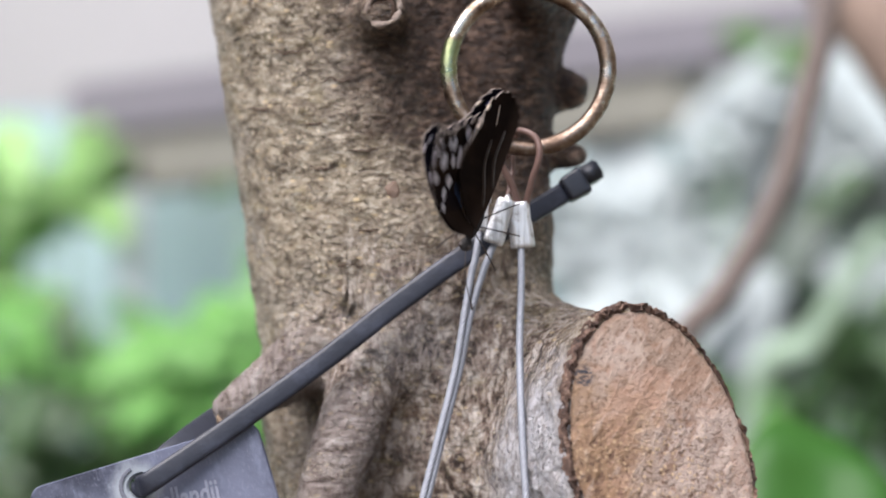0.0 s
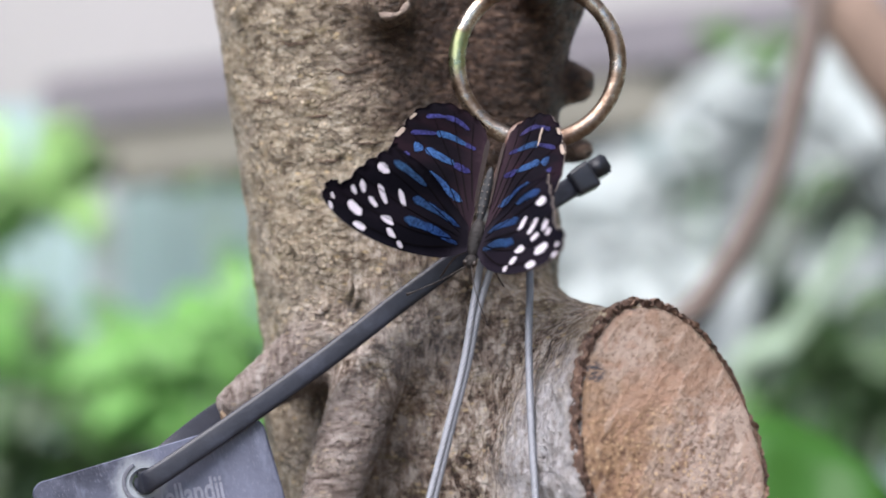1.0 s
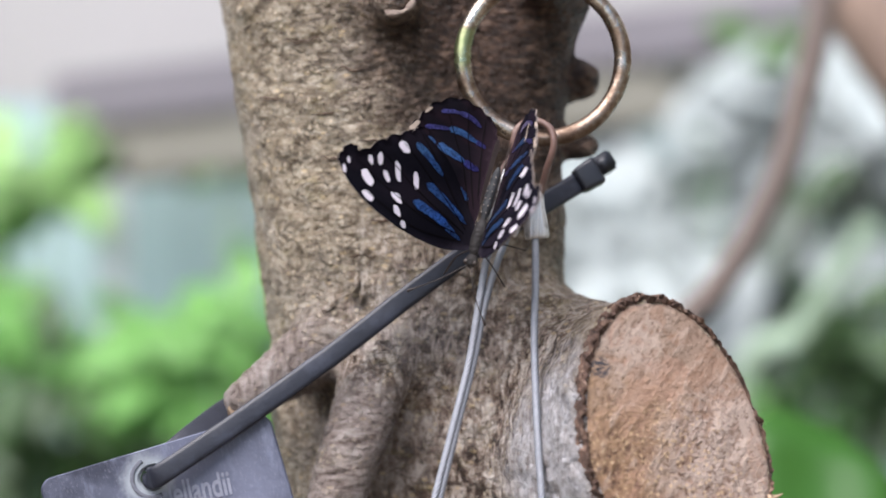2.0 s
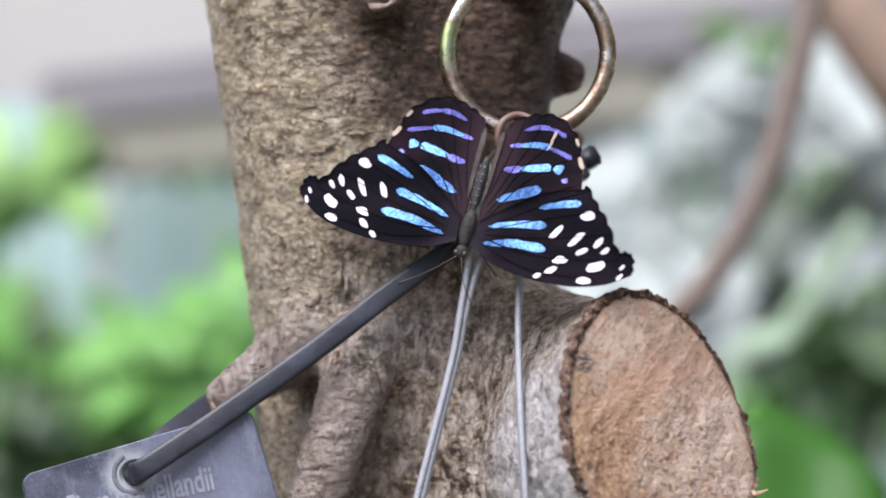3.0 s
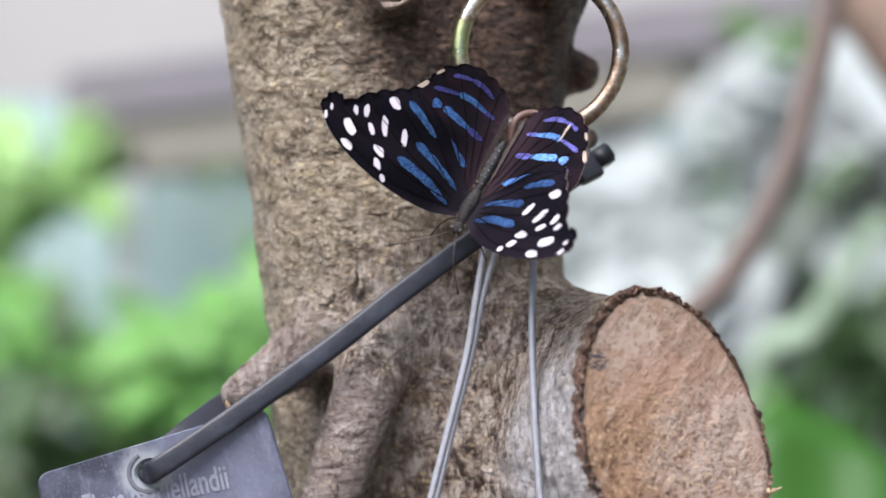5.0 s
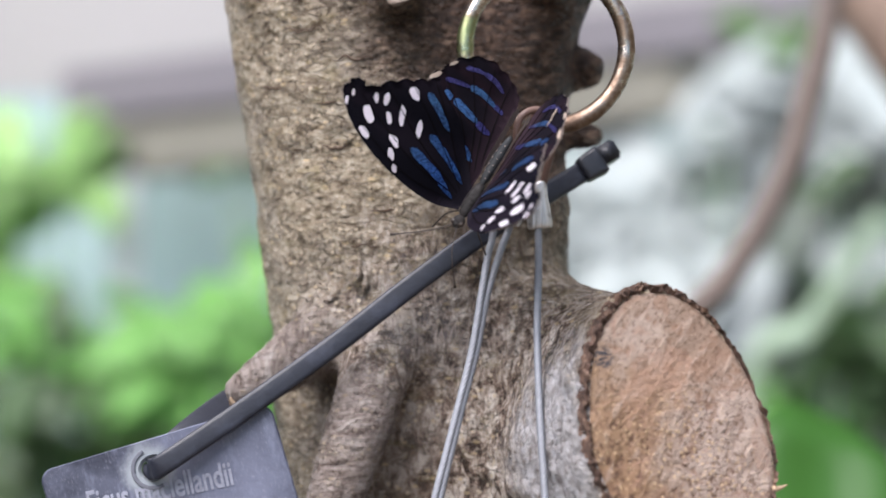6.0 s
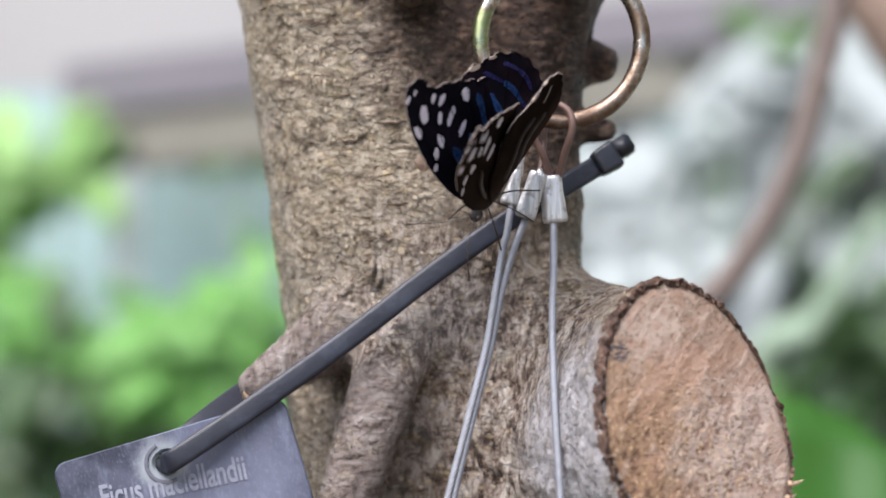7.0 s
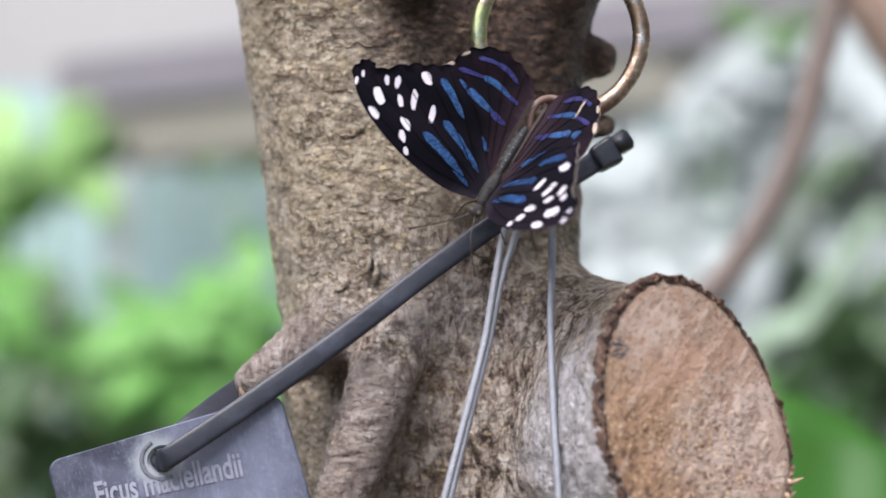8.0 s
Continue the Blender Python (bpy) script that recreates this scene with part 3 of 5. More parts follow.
def build_tree():
    tree = thing("tree", "grey-brown tree trunk with one sawn limb and pruned stubs", "tree")
    low, high = (-62, -52, -78), (92, 74, 78)
    points, quads = surface(trunk_field, low, high, 0.8)
    # outward normals of the whole surface, so that its parts meet without a seam
    a, b, c, e = (points[quads[:, k]] for k in range(4))
    face_n = np.cross(c - a, e - b)
    normal = np.zeros_like(points)
    for k in range(4):
        np.add.at(normal, quads[:, k], face_n)
    normal /= np.linalg.norm(normal, axis=1, keepdims=True) + 1e-9
    mid = points[quads].mean(1)
    p = mid.T
    q = [p[k] - LIMB_C[k] for k in range(3)]
    along = sum(q[k] * LIMB_N[k] for k in range(3))
    lu = sum(q[k] * LIMB_U[k] for k in range(3))
    lv = sum(q[k] * LIMB_V[k] for k in range(3))
    owner = np.zeros(len(mid), int)
    owner[(egg(lu + along * 0.06, lv) < 1.10) & (along > -14)] = 1
    owner[capsule(p, *STUB_SIDE) < 1.6] = 2
    owner[(capsule(p, *STUB_FRONT) < 1.6) & (p[2] < -24)] = 3
    owner[(capsule(p, *KNOB) < 1.2) & (p[0] > 29.5)] = 4
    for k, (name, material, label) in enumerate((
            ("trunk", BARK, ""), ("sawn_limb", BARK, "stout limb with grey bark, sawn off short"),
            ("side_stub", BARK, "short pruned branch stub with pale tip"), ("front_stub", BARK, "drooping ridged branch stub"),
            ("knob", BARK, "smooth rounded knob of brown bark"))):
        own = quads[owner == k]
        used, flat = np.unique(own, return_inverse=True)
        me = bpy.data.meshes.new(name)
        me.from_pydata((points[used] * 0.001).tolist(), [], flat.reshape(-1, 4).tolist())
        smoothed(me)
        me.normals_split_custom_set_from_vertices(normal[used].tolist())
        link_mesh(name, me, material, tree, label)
    # the stem goes on down to the soil and up out of view
    for name, line, r in (("lower_trunk", [(-1, 31, -1160), (-8, 33, -700), (2, 29, -350), (-0.5, 31, -74)], lambda s, a: 52 - 20 * s + 2.5 * math.sin(3 * a + 4 * s)),
                          ("upper_trunk", [(-13, 31, 74), (-20, 36, 200), (-26, 42, 420)], lambda s, a: 31.0 - 6 * s + 1.2 * math.sin(3 * a + 5 * s))):
        bm = bmesh.new()
        sweep(bm, spline(line, 14), r, 40)
        part(name, bm, BARK, tree)
    bm = bmesh.new()
    sweep(bm, spline([(27, 27.5, 74), (44, 24, 180), (66, 18, 360)], 10), lambda s, a: 15.5 - 4 * s, 24)
    part("fork", bm, BARK, tree)

    # sawn end grain
    bm = bmesh.new()
    rings, turns = 26, 96
    grid = []
    for i in range(1, rings + 1):
        row = []
        for k in range(turns):
            a = 2 * math.pi * k / turns
            s = (0.999 - 0.064 * (0.35 + 0.65 * (0.5 - 0.5 * math.cos(a))) + 0.012 * noise.noise((math.cos(a) * 12, math.sin(a) * 12, 8.0))) * i / rings
            v = EGG_V0 + s * math.sin(a) * (EGG_UP if math.sin(a) > 0 else EGG_DOWN)
            u = EGG_LEAN * (v - EGG_V0) + s * EGG_W * math.cos(a)
            h = 0.35 + 0.35 * noise.noise((u * 0.16, v * 0.16, 4.0)) + 0.16 * noise.noise((u * 0.7, v * 0.7, 1.0)) - (0.5 if i == rings else 0)
            row.append(bm.verts.new(LIMB_C + LIMB_U * u + LIMB_V * v + LIMB_N * h))
        grid.append(row)
    centre = bm.verts.new(LIMB_C + LIMB_V * EGG_V0 + LIMB_N * 0.3)
    for k in range(turns):
        bm.faces.new((centre, grid[0][k], grid[0][(k + 1) % turns]))
    for a, b in zip(grid, grid[1:]):
        for k in range(turns):
            bm.faces.new((a[k], b[k], b[(k + 1) % turns], a[(k + 1) % turns]))
    part("sawn_face", bm, SAWN, tree, "pinkish-tan sawn end grain with saw marks")
    # torn bark round the cut: a crumbling ring of scales
    bm = bmesh.new()
    turns = 420
    loops = []
    for j in range(7):
        row = []
        for k in range(turns):
            a = 2 * math.pi * k / turns
            wob = noise.noise((math.cos(a) * 9, math.sin(a) * 9, 2.0)) * 0.016 + noise.noise((math.cos(a) * 26, math.sin(a) * 26, 5.0)) * 0.022
            thin = 0.35 + 0.65 * (0.5 - 0.5 * math.cos(a)) ** 1.0
            s = 1.005 - (0.0, -0.004, 0.010, 0.026, 0.048, 0.076, 0.098)[j] * thin + wob * (1.1 if j in (2, 3, 4) else 0.7)
            h = (-3.0, -0.8, 0.3, 0.9, 0.8, 0.3, -1.2)[j] + (0.9 * noise.noise((math.cos(a) * 40, math.sin(a) * 40, j * 1.7)) + 1.5 * noise.noise((math.cos(a) * 13, math.sin(a) * 13, j * 0.8 + 7))) * (0 < j < 6)
            v = EGG_V0 + s * math.sin(a) * (EGG_UP if math.sin(a) > 0 else EGG_DOWN)
            u = EGG_LEAN * (v - EGG_V0) + s * EGG_W * math.cos(a)
            row.append(bm.verts.new(LIMB_C + LIMB_U * u + LIMB_V * v + LIMB_N * h))
        loops.append(row)
    for a, b in zip(loops, loops[1:]):
        for k in range(turns):
            bm.faces.new((a[k], a[(k + 1) % turns], b[(k + 1) % turns], b[k]))
    part("bark_rim", bm, RIM, tree, "dark crumbling bark edge round the cut", smooth=False)
    # splinters on the lower edge of the cut
    for a_deg, size in ((-22, 3.2), (-30, 2.2), (-38, 1.6)):
        a = radians(a_deg)
        v = EGG_V0 + math.sin(a) * EGG_DOWN
        u = EGG_LEAN * (v - EGG_V0) + EGG_W * math.cos(a)
        base = LIMB_C + LIMB_U * (u - 0.6) + LIMB_V * v + LIMB_N * 0.2
        bm = bmesh.new()
        sweep(bm, spline([base, base + LIMB_U * size * 0.5 + LIMB_V * 0.3, base + LIMB_U * size + LIMB_V * 0.9], 4), lambda s, a: 0.75 * (1 - s) + 0.08, 6)
        part("splinter", bm, CUT_END, tree)

    # the pale pruned end of the side stub
    bm = bmesh.new()
    tip = Vector(STUB_SIDE[1]) + Vector((-2.4, -2.0, -2.4))
    bmesh.ops.create_icosphere(bm, subdivisions=3, radius=1.35)
    for w in bm.verts:
        w.co = Vector((w.co.x * 0.75, w.co.y, w.co.z * 1.15)) * (1 + 0.4 * noise.noise(w.co * 0.9)) + tip
    part("pale_tip", bm, TIP, tree, "pale tan healed cut end")
    # the hollow twig scar near the top
    bm = bmesh.new()
    ring = [Vector((-5.6 + 3.3 * math.cos(a), -8.8 + 0.8 * math.sin(a * 2 + 1), 53.4 + 3.1 * math.sin(a))) for a in np.linspace(0, 2 * math.pi, 25)]
    sweep(bm, ring, lambda s, a: 0.62 + 0.28 * math.sin(13 * s + a) + 0.3 * math.sin(29 * s), 8, cap=False)
    part("scar_rim", bm, TWIG, tree, "pale lip round a hollow twig scar")
    # a flattened dark plug: the shade of the hollow put into its colour
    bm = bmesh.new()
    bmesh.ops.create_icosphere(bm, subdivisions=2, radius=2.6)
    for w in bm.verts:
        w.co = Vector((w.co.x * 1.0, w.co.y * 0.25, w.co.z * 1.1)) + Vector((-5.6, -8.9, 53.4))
    part("scar_hollow", bm, HOLLOW_SHADE, tree, "dark plug painted as the shade inside a twig scar")
    # a bud on the stem
    bm = bmesh.new()
    bmesh.ops.create_icosphere(bm, subdivisions=3, radius=2.5)
    for w in bm.verts:
        w.co = Vector((w.co.x * 0.8, w.co.y * 0.6, w.co.z * 1.15)) * (1 + 0.3 * noise.noise(w.co * 0.7)) + Vector((-4.2, 1.3, 17.0))
    part("bud", bm, BUD, tree, "pinkish dormant bud on the bark")
    for x, z, size, lean in ((-15.0, -3.0, 7.0, 12), (-13.6, -5.2, 5.5, 4), (-21.5, 13.0, 3.6, 70), (-27.0, 4.0, 4.2, -20), (-24.5, 34.0, 5.0, 80), (-33.0, 35.5, 7.0, 86),
                             (-16.5, 24.0, 3.4, 35), (-29.0, 20.5, 3.6, -60), (-12.5, 33.0, 3.6, 15), (-20.0, -8.0, 4.0, 55)):
        # each lies on the rounded front of the stem
        y = 31 - 31 * math.sqrt(max(0.05, 1 - ((x + 6.0) / 31.5) ** 2)) - 0.2
        c, sn = math.sin(radians(lean)), math.cos(radians(lean))
        pts = []
        for k in (-1, -0.4, 0.3, 1):
            bow = 0.9 * (1 - k * k)
            pts.append((x + c * k * size * 0.5 + sn * bow, y - 0.25 * (1 - k * k), z + sn * k * size * 0.5 - c * bow))
        bm = bmesh.new()
        sweep(bm, spline(pts, 6), lambda s, a: 0.12 + 0.5 * math.sin(math.pi * s) * (1 + 0.3 * math.sin(a * 2 + s * 9)), 8)
        part("bark_curl", bm, BARK, tree)
    # cracks drawn as dark strips on the bark, their shade in the colour
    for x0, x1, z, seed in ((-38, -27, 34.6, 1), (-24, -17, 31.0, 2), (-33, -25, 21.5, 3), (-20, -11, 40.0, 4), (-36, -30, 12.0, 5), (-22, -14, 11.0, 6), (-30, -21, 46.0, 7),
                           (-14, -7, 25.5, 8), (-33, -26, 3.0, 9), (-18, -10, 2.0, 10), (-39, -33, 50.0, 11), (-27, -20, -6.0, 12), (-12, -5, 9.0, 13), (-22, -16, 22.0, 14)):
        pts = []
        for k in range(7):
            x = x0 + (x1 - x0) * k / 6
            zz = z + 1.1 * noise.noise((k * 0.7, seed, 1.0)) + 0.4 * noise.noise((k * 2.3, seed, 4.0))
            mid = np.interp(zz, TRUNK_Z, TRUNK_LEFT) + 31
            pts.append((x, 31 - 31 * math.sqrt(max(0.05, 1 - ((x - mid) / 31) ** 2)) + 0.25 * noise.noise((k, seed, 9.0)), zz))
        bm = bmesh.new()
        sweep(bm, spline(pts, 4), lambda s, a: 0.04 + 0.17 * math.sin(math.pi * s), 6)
        part("bark_crack", bm, HOLLOW_SHADE, tree)
    return tree


tree = build_tree()


# ---- ring, cables, tie and label ----
def build_ring():
    ob = thing("metal_ring", "worn brass-coloured metal ring hung against the trunk", "ring")
    ob.location = (0.0236, -0.0042, 0.0417)
    bm = bmesh.new()
    line = [Vector((16.2 * math.cos(a), 1.5 * math.sin(a * 1.0), 16.2 * math.sin(a))) for a in np.linspace(0, 2 * math.pi, 121)]
    sweep(bm, line, lambda s, a: 1.72 + 0.05 * math.sin(40 * s), 16, cap=False, facing=(0, 1, 0))
    bmesh.ops.remove_doubles(bm, verts=bm.verts, dist=0.01)
    part("hoop", bm, RING, ob, "tarnished brass-coloured hoop with a green stain")
    return ob


metal_ring = build_ring()


def strand(bm, line, radius, wires=6, pitch=7.0):
    """A twisted cable: a tube with one flute between each two wires, wound along its length."""
    length = sum((b - a).length for a, b in zip(line, line[1:]))
    n = int(length / 0.5)
    acc = [0.0]
    for a, b in zip(line, line[1:]):
        acc.append(acc[-1] + (b - a).length)
    even = []
    for i in range(n + 1):
        s = length * i / n
        k = min(max(j for j in range(len(acc)) if acc[j] <= s + 1e-9), len(line) - 2)
        even.append(line[k].lerp(line[k + 1], (s - acc[k]) / max(1e-6, acc[k + 1] - acc[k])))
    sweep(bm, even, lambda s, a: radius * (0.90 + 0.14 * abs(math.cos(a * wires / 2)) ** 0.7), 36, twist=2 * math.pi * length / pitch)


def ferrule(bm, top, bottom, width, depth, taper=0.0):
    """A crimped double sleeve: an oval tube with a waist."""
    top, bottom = Vector(top), Vector(bottom)
    line = [top.lerp(bottom, k / 14) for k in range(15)]
    d = (bottom - top).normalized()
    u = Vector((1, 0, 0)) - d * d.x
    u.normalize()
    v = d.cross(u)
    rings = []
    for i, p in enumerate(line):
        s = i / 14
        w = width * (0.88 + 0.14 * s - 0.05 * math.exp(-((s - 0.35) / 0.12) ** 2))
        w *= 1 - taper * (1 - s)
        if i in (0, 14):
            w *= 0.9
        row = []
        for k in range(24):
            a = 2 * math.pi * k / 24
            pinch = 1 - 0.16 * abs(math.sin(a)) ** 8
            row.append(bm.verts.new(p + u * math.cos(a) * w + v * math.sin(a) * depth * pinch * (1 if i not in (0, 14) else 0.9)))
        rings.append(row)
    for a, b in zip(rings, rings[1:]):
        for k in range(24):
            bm.faces.new((a[k], a[(k + 1) % 24], b[(k + 1) % 24], b[k]))
    bm.faces.new(rings[0][::-1])
    bm.faces.new(rings[-1])


def build_hangers():
    # the vertical cable with its coated loop over the ring
    one = thing("hanging_cable", "twisted steel cable crimped below a brown loop on the ring", "cable", group="cables on the ring")
    bm = bmesh.new()
    strand(bm, spline([(21.9, -7.7, 6.0), (21.7, -12.5, -4), (21.3, -16, -15), (21.6, -21, -31.5), (22.6, -25, -50), (23.8, -28, -75)], 10), 0.74)
    part("strand", bm, STEEL, one)
    bm = bmesh.new()
    sweep(bm, spline([(21.6, -7.2, 13.5), (20.0, -7.9, 18.2), (17.8, -8.6, 22.4), (17.6, -8.8, 25.0), (18.8, -8.4, 27.8), (21.8, -7.2, 29.0), (24.9, -7.8, 27.4), (25.6, -8.6, 23.8), (24.1, -8.2, 18.8), (22.8, -7.2, 13.5)], 8), 0.72, 10)
    part("loop", bm, COATED, one, "brown coated wire loop")
    bm = bmesh.new()
    ferrule(bm, (21.3, -7.4, 14.5), (22.3, -7.8, 5.3), 2.5, 1.6)
    part("ferrule", bm, ALLOY, one, "bright crimped aluminium sleeve")
    for name, top, bottom, w, lines, tail in (
            ("hanging_cable", (19.1, -8.2, 15.1), (16.1, -8.8, 6.2), 2.15,
             [(16.4, -7.8, 6.0), (14.2, -10.6, 0.5), (11.6, -11.5, -8.0), (9.4, -12.8, -19.0), (6.0, -15, -32.0), (1.4, -17.5, -51.0), (-3.6, -19, -75)], (19.3, -7.5, 16.0)),
            ("hanging_cable", (14.8, -7.4, 15.6), (13.1, -8.0, 8.8), 1.95,
             [(13.7, -7.8, 9.8), (12.6, -10.0, 3.0), (11.9, -10.8, 0.5), (10.4, -12.2, -8.0), (8.5, -13.6, -19.0), (5.2, -15.6, -32.0), (0.3, -18, -51.0), (-5.0, -19.5, -75)], (15.9, -7.0, 19.2))):
        ob = thing(name, "twisted steel cable slanting down from a crimped aluminium sleeve", "cable", group="cables on the ring")
        bm = bmesh.new()
        strand(bm, spline(lines, 10), 0.72)
        part("strand", bm, STEEL, ob)
        bm = bmesh.new()
        ferrule(bm, top, bottom, w, 1.45, 0.5 if w < 2 else 0.0)
        part("ferrule", bm, ALLOY, ob, "bright crimped aluminium sleeve")
        bm = bmesh.new()
        sweep(bm, [Vector(top) + Vector((0, 0, -1)), Vector(tail)], lambda s, a: 1.15 - 0.75 * s, 10)
        part("wire_end", bm, ALLOY, ob)
        # it shares the ring with the vertical one, through a loop behind
        bm = bmesh.new()
        sweep(bm, spline([Vector(top) + Vector((0, 1.2, -1)), (top[0] + 1.0, -4.0, 20), (20.5, -1.8, 25.5), (21.4, -3.2, 28.9), (21.0, -6.6, 28.6)], 8), 0.6, 8)
        part("loop", bm, COATED, ob, "brown coated wire loop")


build_hangers()


def build_tie():
    ob = thing("cable_tie", "black nylon cable tie holding the label to the trunk", "cable tie")
    bm = bmesh.new()
    front = spline([(31.8, 6.5, 17.2), (22, 0.5, 11.2), (10.9, -4.2, 4.2), (-4, -6.6, -6.5), (-18.4, -8.2, -17.6), (-38, -11.7, -31.5), (-51.0, -14.4, -40.2), (-54.0, -12.8, -42.0), (-54.4, -9.0, -42.2)], 8)
    sweep(bm, front, 1, 12, flat=(2.15, 1.05), facing=(0, -1, 0.12))
    part("strap", bm, STRAP, ob)
    bm = bmesh.new()
    back = spline([(-54.4, -10.5, -41.6), (-51.5, -8.0, -38.0), (-47.0, -3.0, -34.0), (-41.5, 6.0, -29.8), (-37.0, 18, -27), (-36.5, 34, -25), (-31, 58, -20), (-6, 68, -8), (22, 58, 13), (34, 34, 18), (37.5, 12, 20)], 8)
    sweep(bm, back, 1, 12, flat=(2.4, 0.7), facing=(0.0, -0.9, 0.45))
    part("strap", bm, STRAP, ob)
    # ratchet head and the clipped tail
    axis = Vector((8.2, 1.6, 4.9)).normalized()
    up = Vector((0, -1, 0.1)).cross(axis).normalized()
    out = axis.cross(up)
    base = Vector((31.4, 6.3, 17.1))
    bm = bmesh.new()
    bmesh.ops.create_cube(bm, size=1)
    for w in bm.verts:
        s = w.co.copy()
        w.co = base + axis * (s.x * 5.0 + 2.4) + up * s.y * (6.0 if s.x > 0 else 5.2) + out * s.z * 5.0
    bmesh.ops.bevel(bm, geom=bm.edges[:], offset=0.9, segments=3, profile=0.6, affect="EDGES")
    part("ratchet_head", bm, SHADED_NYLON, ob, "blocky black ratchet head")
    bm = bmesh.new()
    bmesh.ops.create_cube(bm, size=1)
    for w in bm.verts:
        s = w.co.copy()
        w.co = base + axis * (s.x * 4.4 + 6.6) + up * (s.y * 4.0 + 0.6) + out * s.z * 3.0
    bmesh.ops.bevel(bm, geom=bm.edges[:], offset=0.5, segments=2, affect="EDGES")
    part("tail_end", bm, SHADED_NYLON, ob, "square clipped end of the tie")
    return ob


cable_tie = build_tie()


def build_label():
    ob = thing("plant_label", "scratched dark grey plastic plant label with worn white lettering", "plant label")
    ob.matrix_world = Matrix.Translation((-0.0500, -0.0110, -0.0503)) @ pose(0, 0, 0, 90, 0, 0) @ pose(0, 0, 0, 0, 0, 16.5) @ pose(0, 0, 0, -4, 2, 0)
    # in its own plane: x along the text, y up, z to the viewer
    W, H, R, T = 23.8, 15.0, 2.6, 0.8
    bm = bmesh.new()
    outline = []
    for cx, cy, a0 in ((W - R, H - R, 0), (-W + R, H - R, 90), (-W + R, -H + R, 180), (W - R, -H + R, 270)):
        for k in range(7):
            a = radians(a0 + 15 * k)
            outline.append((cx + R * math.cos(a), cy + R * math.sin(a)))
    hole = [(-1.8 + 2.6 * math.cos(2 * math.pi * k / 28), 9.2 + 2.2 * math.sin(2 * math.pi * k / 28)) for k in range(28)]
    def loop(points, z, grow=0.0):
        mx = sum(p[0] for p in points) / len(points)
        my = sum(p[1] for p in points) / len(points)
        out = []
        for x, y in points:
            d = Vector((x - mx, y - my)).normalized()
            out.append(bm.verts.new((x + d.x * grow, y + d.y * grow, z)))
        return out
    def bridge(a, b):
        for k in range(len(a)):
            bm.faces.new((a[k], a[(k + 1) % len(a)], b[(k + 1) % len(b)], b[k]))
    fo, fi = loop(outline, T, -0.35), loop(hole, T - 0.15, 0.5)
    mo, mi = loop(outline, T - 0.35), loop(hole, 0)
    bo, bi = loop(outline, -T), loop(hole, -T)
    edges = []
    for ring_ in (fo, fi):
        for k in range(28):
            edges.append(bm.edges.new((ring_[k], ring_[(k + 1) % 28])))
    bmesh.ops.triangle_fill(bm, use_beauty=True, edges=edges)
    bridge(fo, mo)
    bridge(mo, bo)
    bridge(bi, mi)
    bridge(mi, fi)
    bmesh.ops.recalc_face_normals(bm, faces=bm.faces)
    part("plate", bm, LABEL, ob, smooth=False)
    # a raised worn lip round the hole
    bm = bmesh.new()
    line = [Vector((-1.9 + 4.0 * math.cos(a), 9.2 + 3.9 * math.sin(a), T + 0.02)) for a in np.linspace(radians(105), radians(285), 24)]
    sweep(bm, line, 1, 8, flat=(0.42, 0.12), facing=(0, 0, 1))
    part("worn_lip", bm, BEVEL, ob, "pale worn lip beside the hole")
    for text, x, y, size in (("Ficus maclellandii", -16.6, 3.9, 6.8),):
        curve = bpy.data.curves.new("lettering", "FONT")
        curve.body, curve.size, curve.extrude = text, size * 0.001, 0.00006
        curve.offset = 0.00013
        probe = bpy.data.objects.new("lettering", curve)
        scene.collection.objects.link(probe)
        me = bpy.data.meshes.new_from_object(probe.evaluated_get(bpy.context.evaluated_depsgraph_get()))
        bpy.data.objects.remove(probe)
        wide = max(w.co.x for w in me.vertices)
        me.transform(Matrix.Translation((x * 0.001, y * 0.001, (T + 0.05) * 0.001)) @ pose(0, 0, 0, 0, 0, -4.5) @ Matrix.Diagonal((0.0292 / wide, 1, 1, 1)))
        me.name = "lettering"
        me.materials.clear()
        link_mesh("lettering", me, INK, ob, "worn white serif lettering")
    return ob


plant_label = build_label()


# ---- the butterfly ----
HINGE = 1.2
COSTA = [(1.6, -1.2), (7.4, -3.7), (15.4, -4.6), (23.9, -4.1), (31.1, -2.0), (36.2, 1.7)]
OUTER = [(36.2, 1.7), (35.8, 4.4), (34.2, 5.6), (32.0, 5.6), (28.5, 9.9), (24.6, 13.1), (21.2, 16.2)]
HIND = [(20.8, 17.6), (19.2, 20.7), (17.3, 24.0), (12.8, 26.8), (8.2, 26.7), (4.6, 25.4), (2.4, 23.6)]
# white spots: out, tailward, half length, half width, turn
SPOTS = [(24.1, 10.2, 1.45, 1.15, 20), (18.7, 5.5, 1.75, 0.8, 60), (23.3, 5.4, 2.0, 0.85, 55), (27.9, 5.8, 1.2, 0.8, 60), (29.7, 4.7, 0.95, 0.7, 50),
         (29.0, 1.3, 1.7, 1.3, 30), (25.2, 3.4, 1.15, 0.75, 40), (21.7, 0.5, 1.45, 0.95, 20), (20.7, -1.9, 1.25, 0.8, 40), (18.3, -3.6, 0.9, 0.65, 40),
         (27.8, -2.0, 1.45, 1.0, 15), (34.0, 2.6, 0.65, 0.4, 60), (34.2, 0.7, 0.8, 0.45, 60)]
FORE_BANDS = [([(18.0, 1.6), (12.0, 1.2), (4.4, -0.4)], 1.0), ([(16.2, 6.2), (11.0, 5.2), (4.2, 3.1)], 0.85), ([(21.8, 12.2), (18.0, 11.0), (13.4, 9.2)], 0.8)]
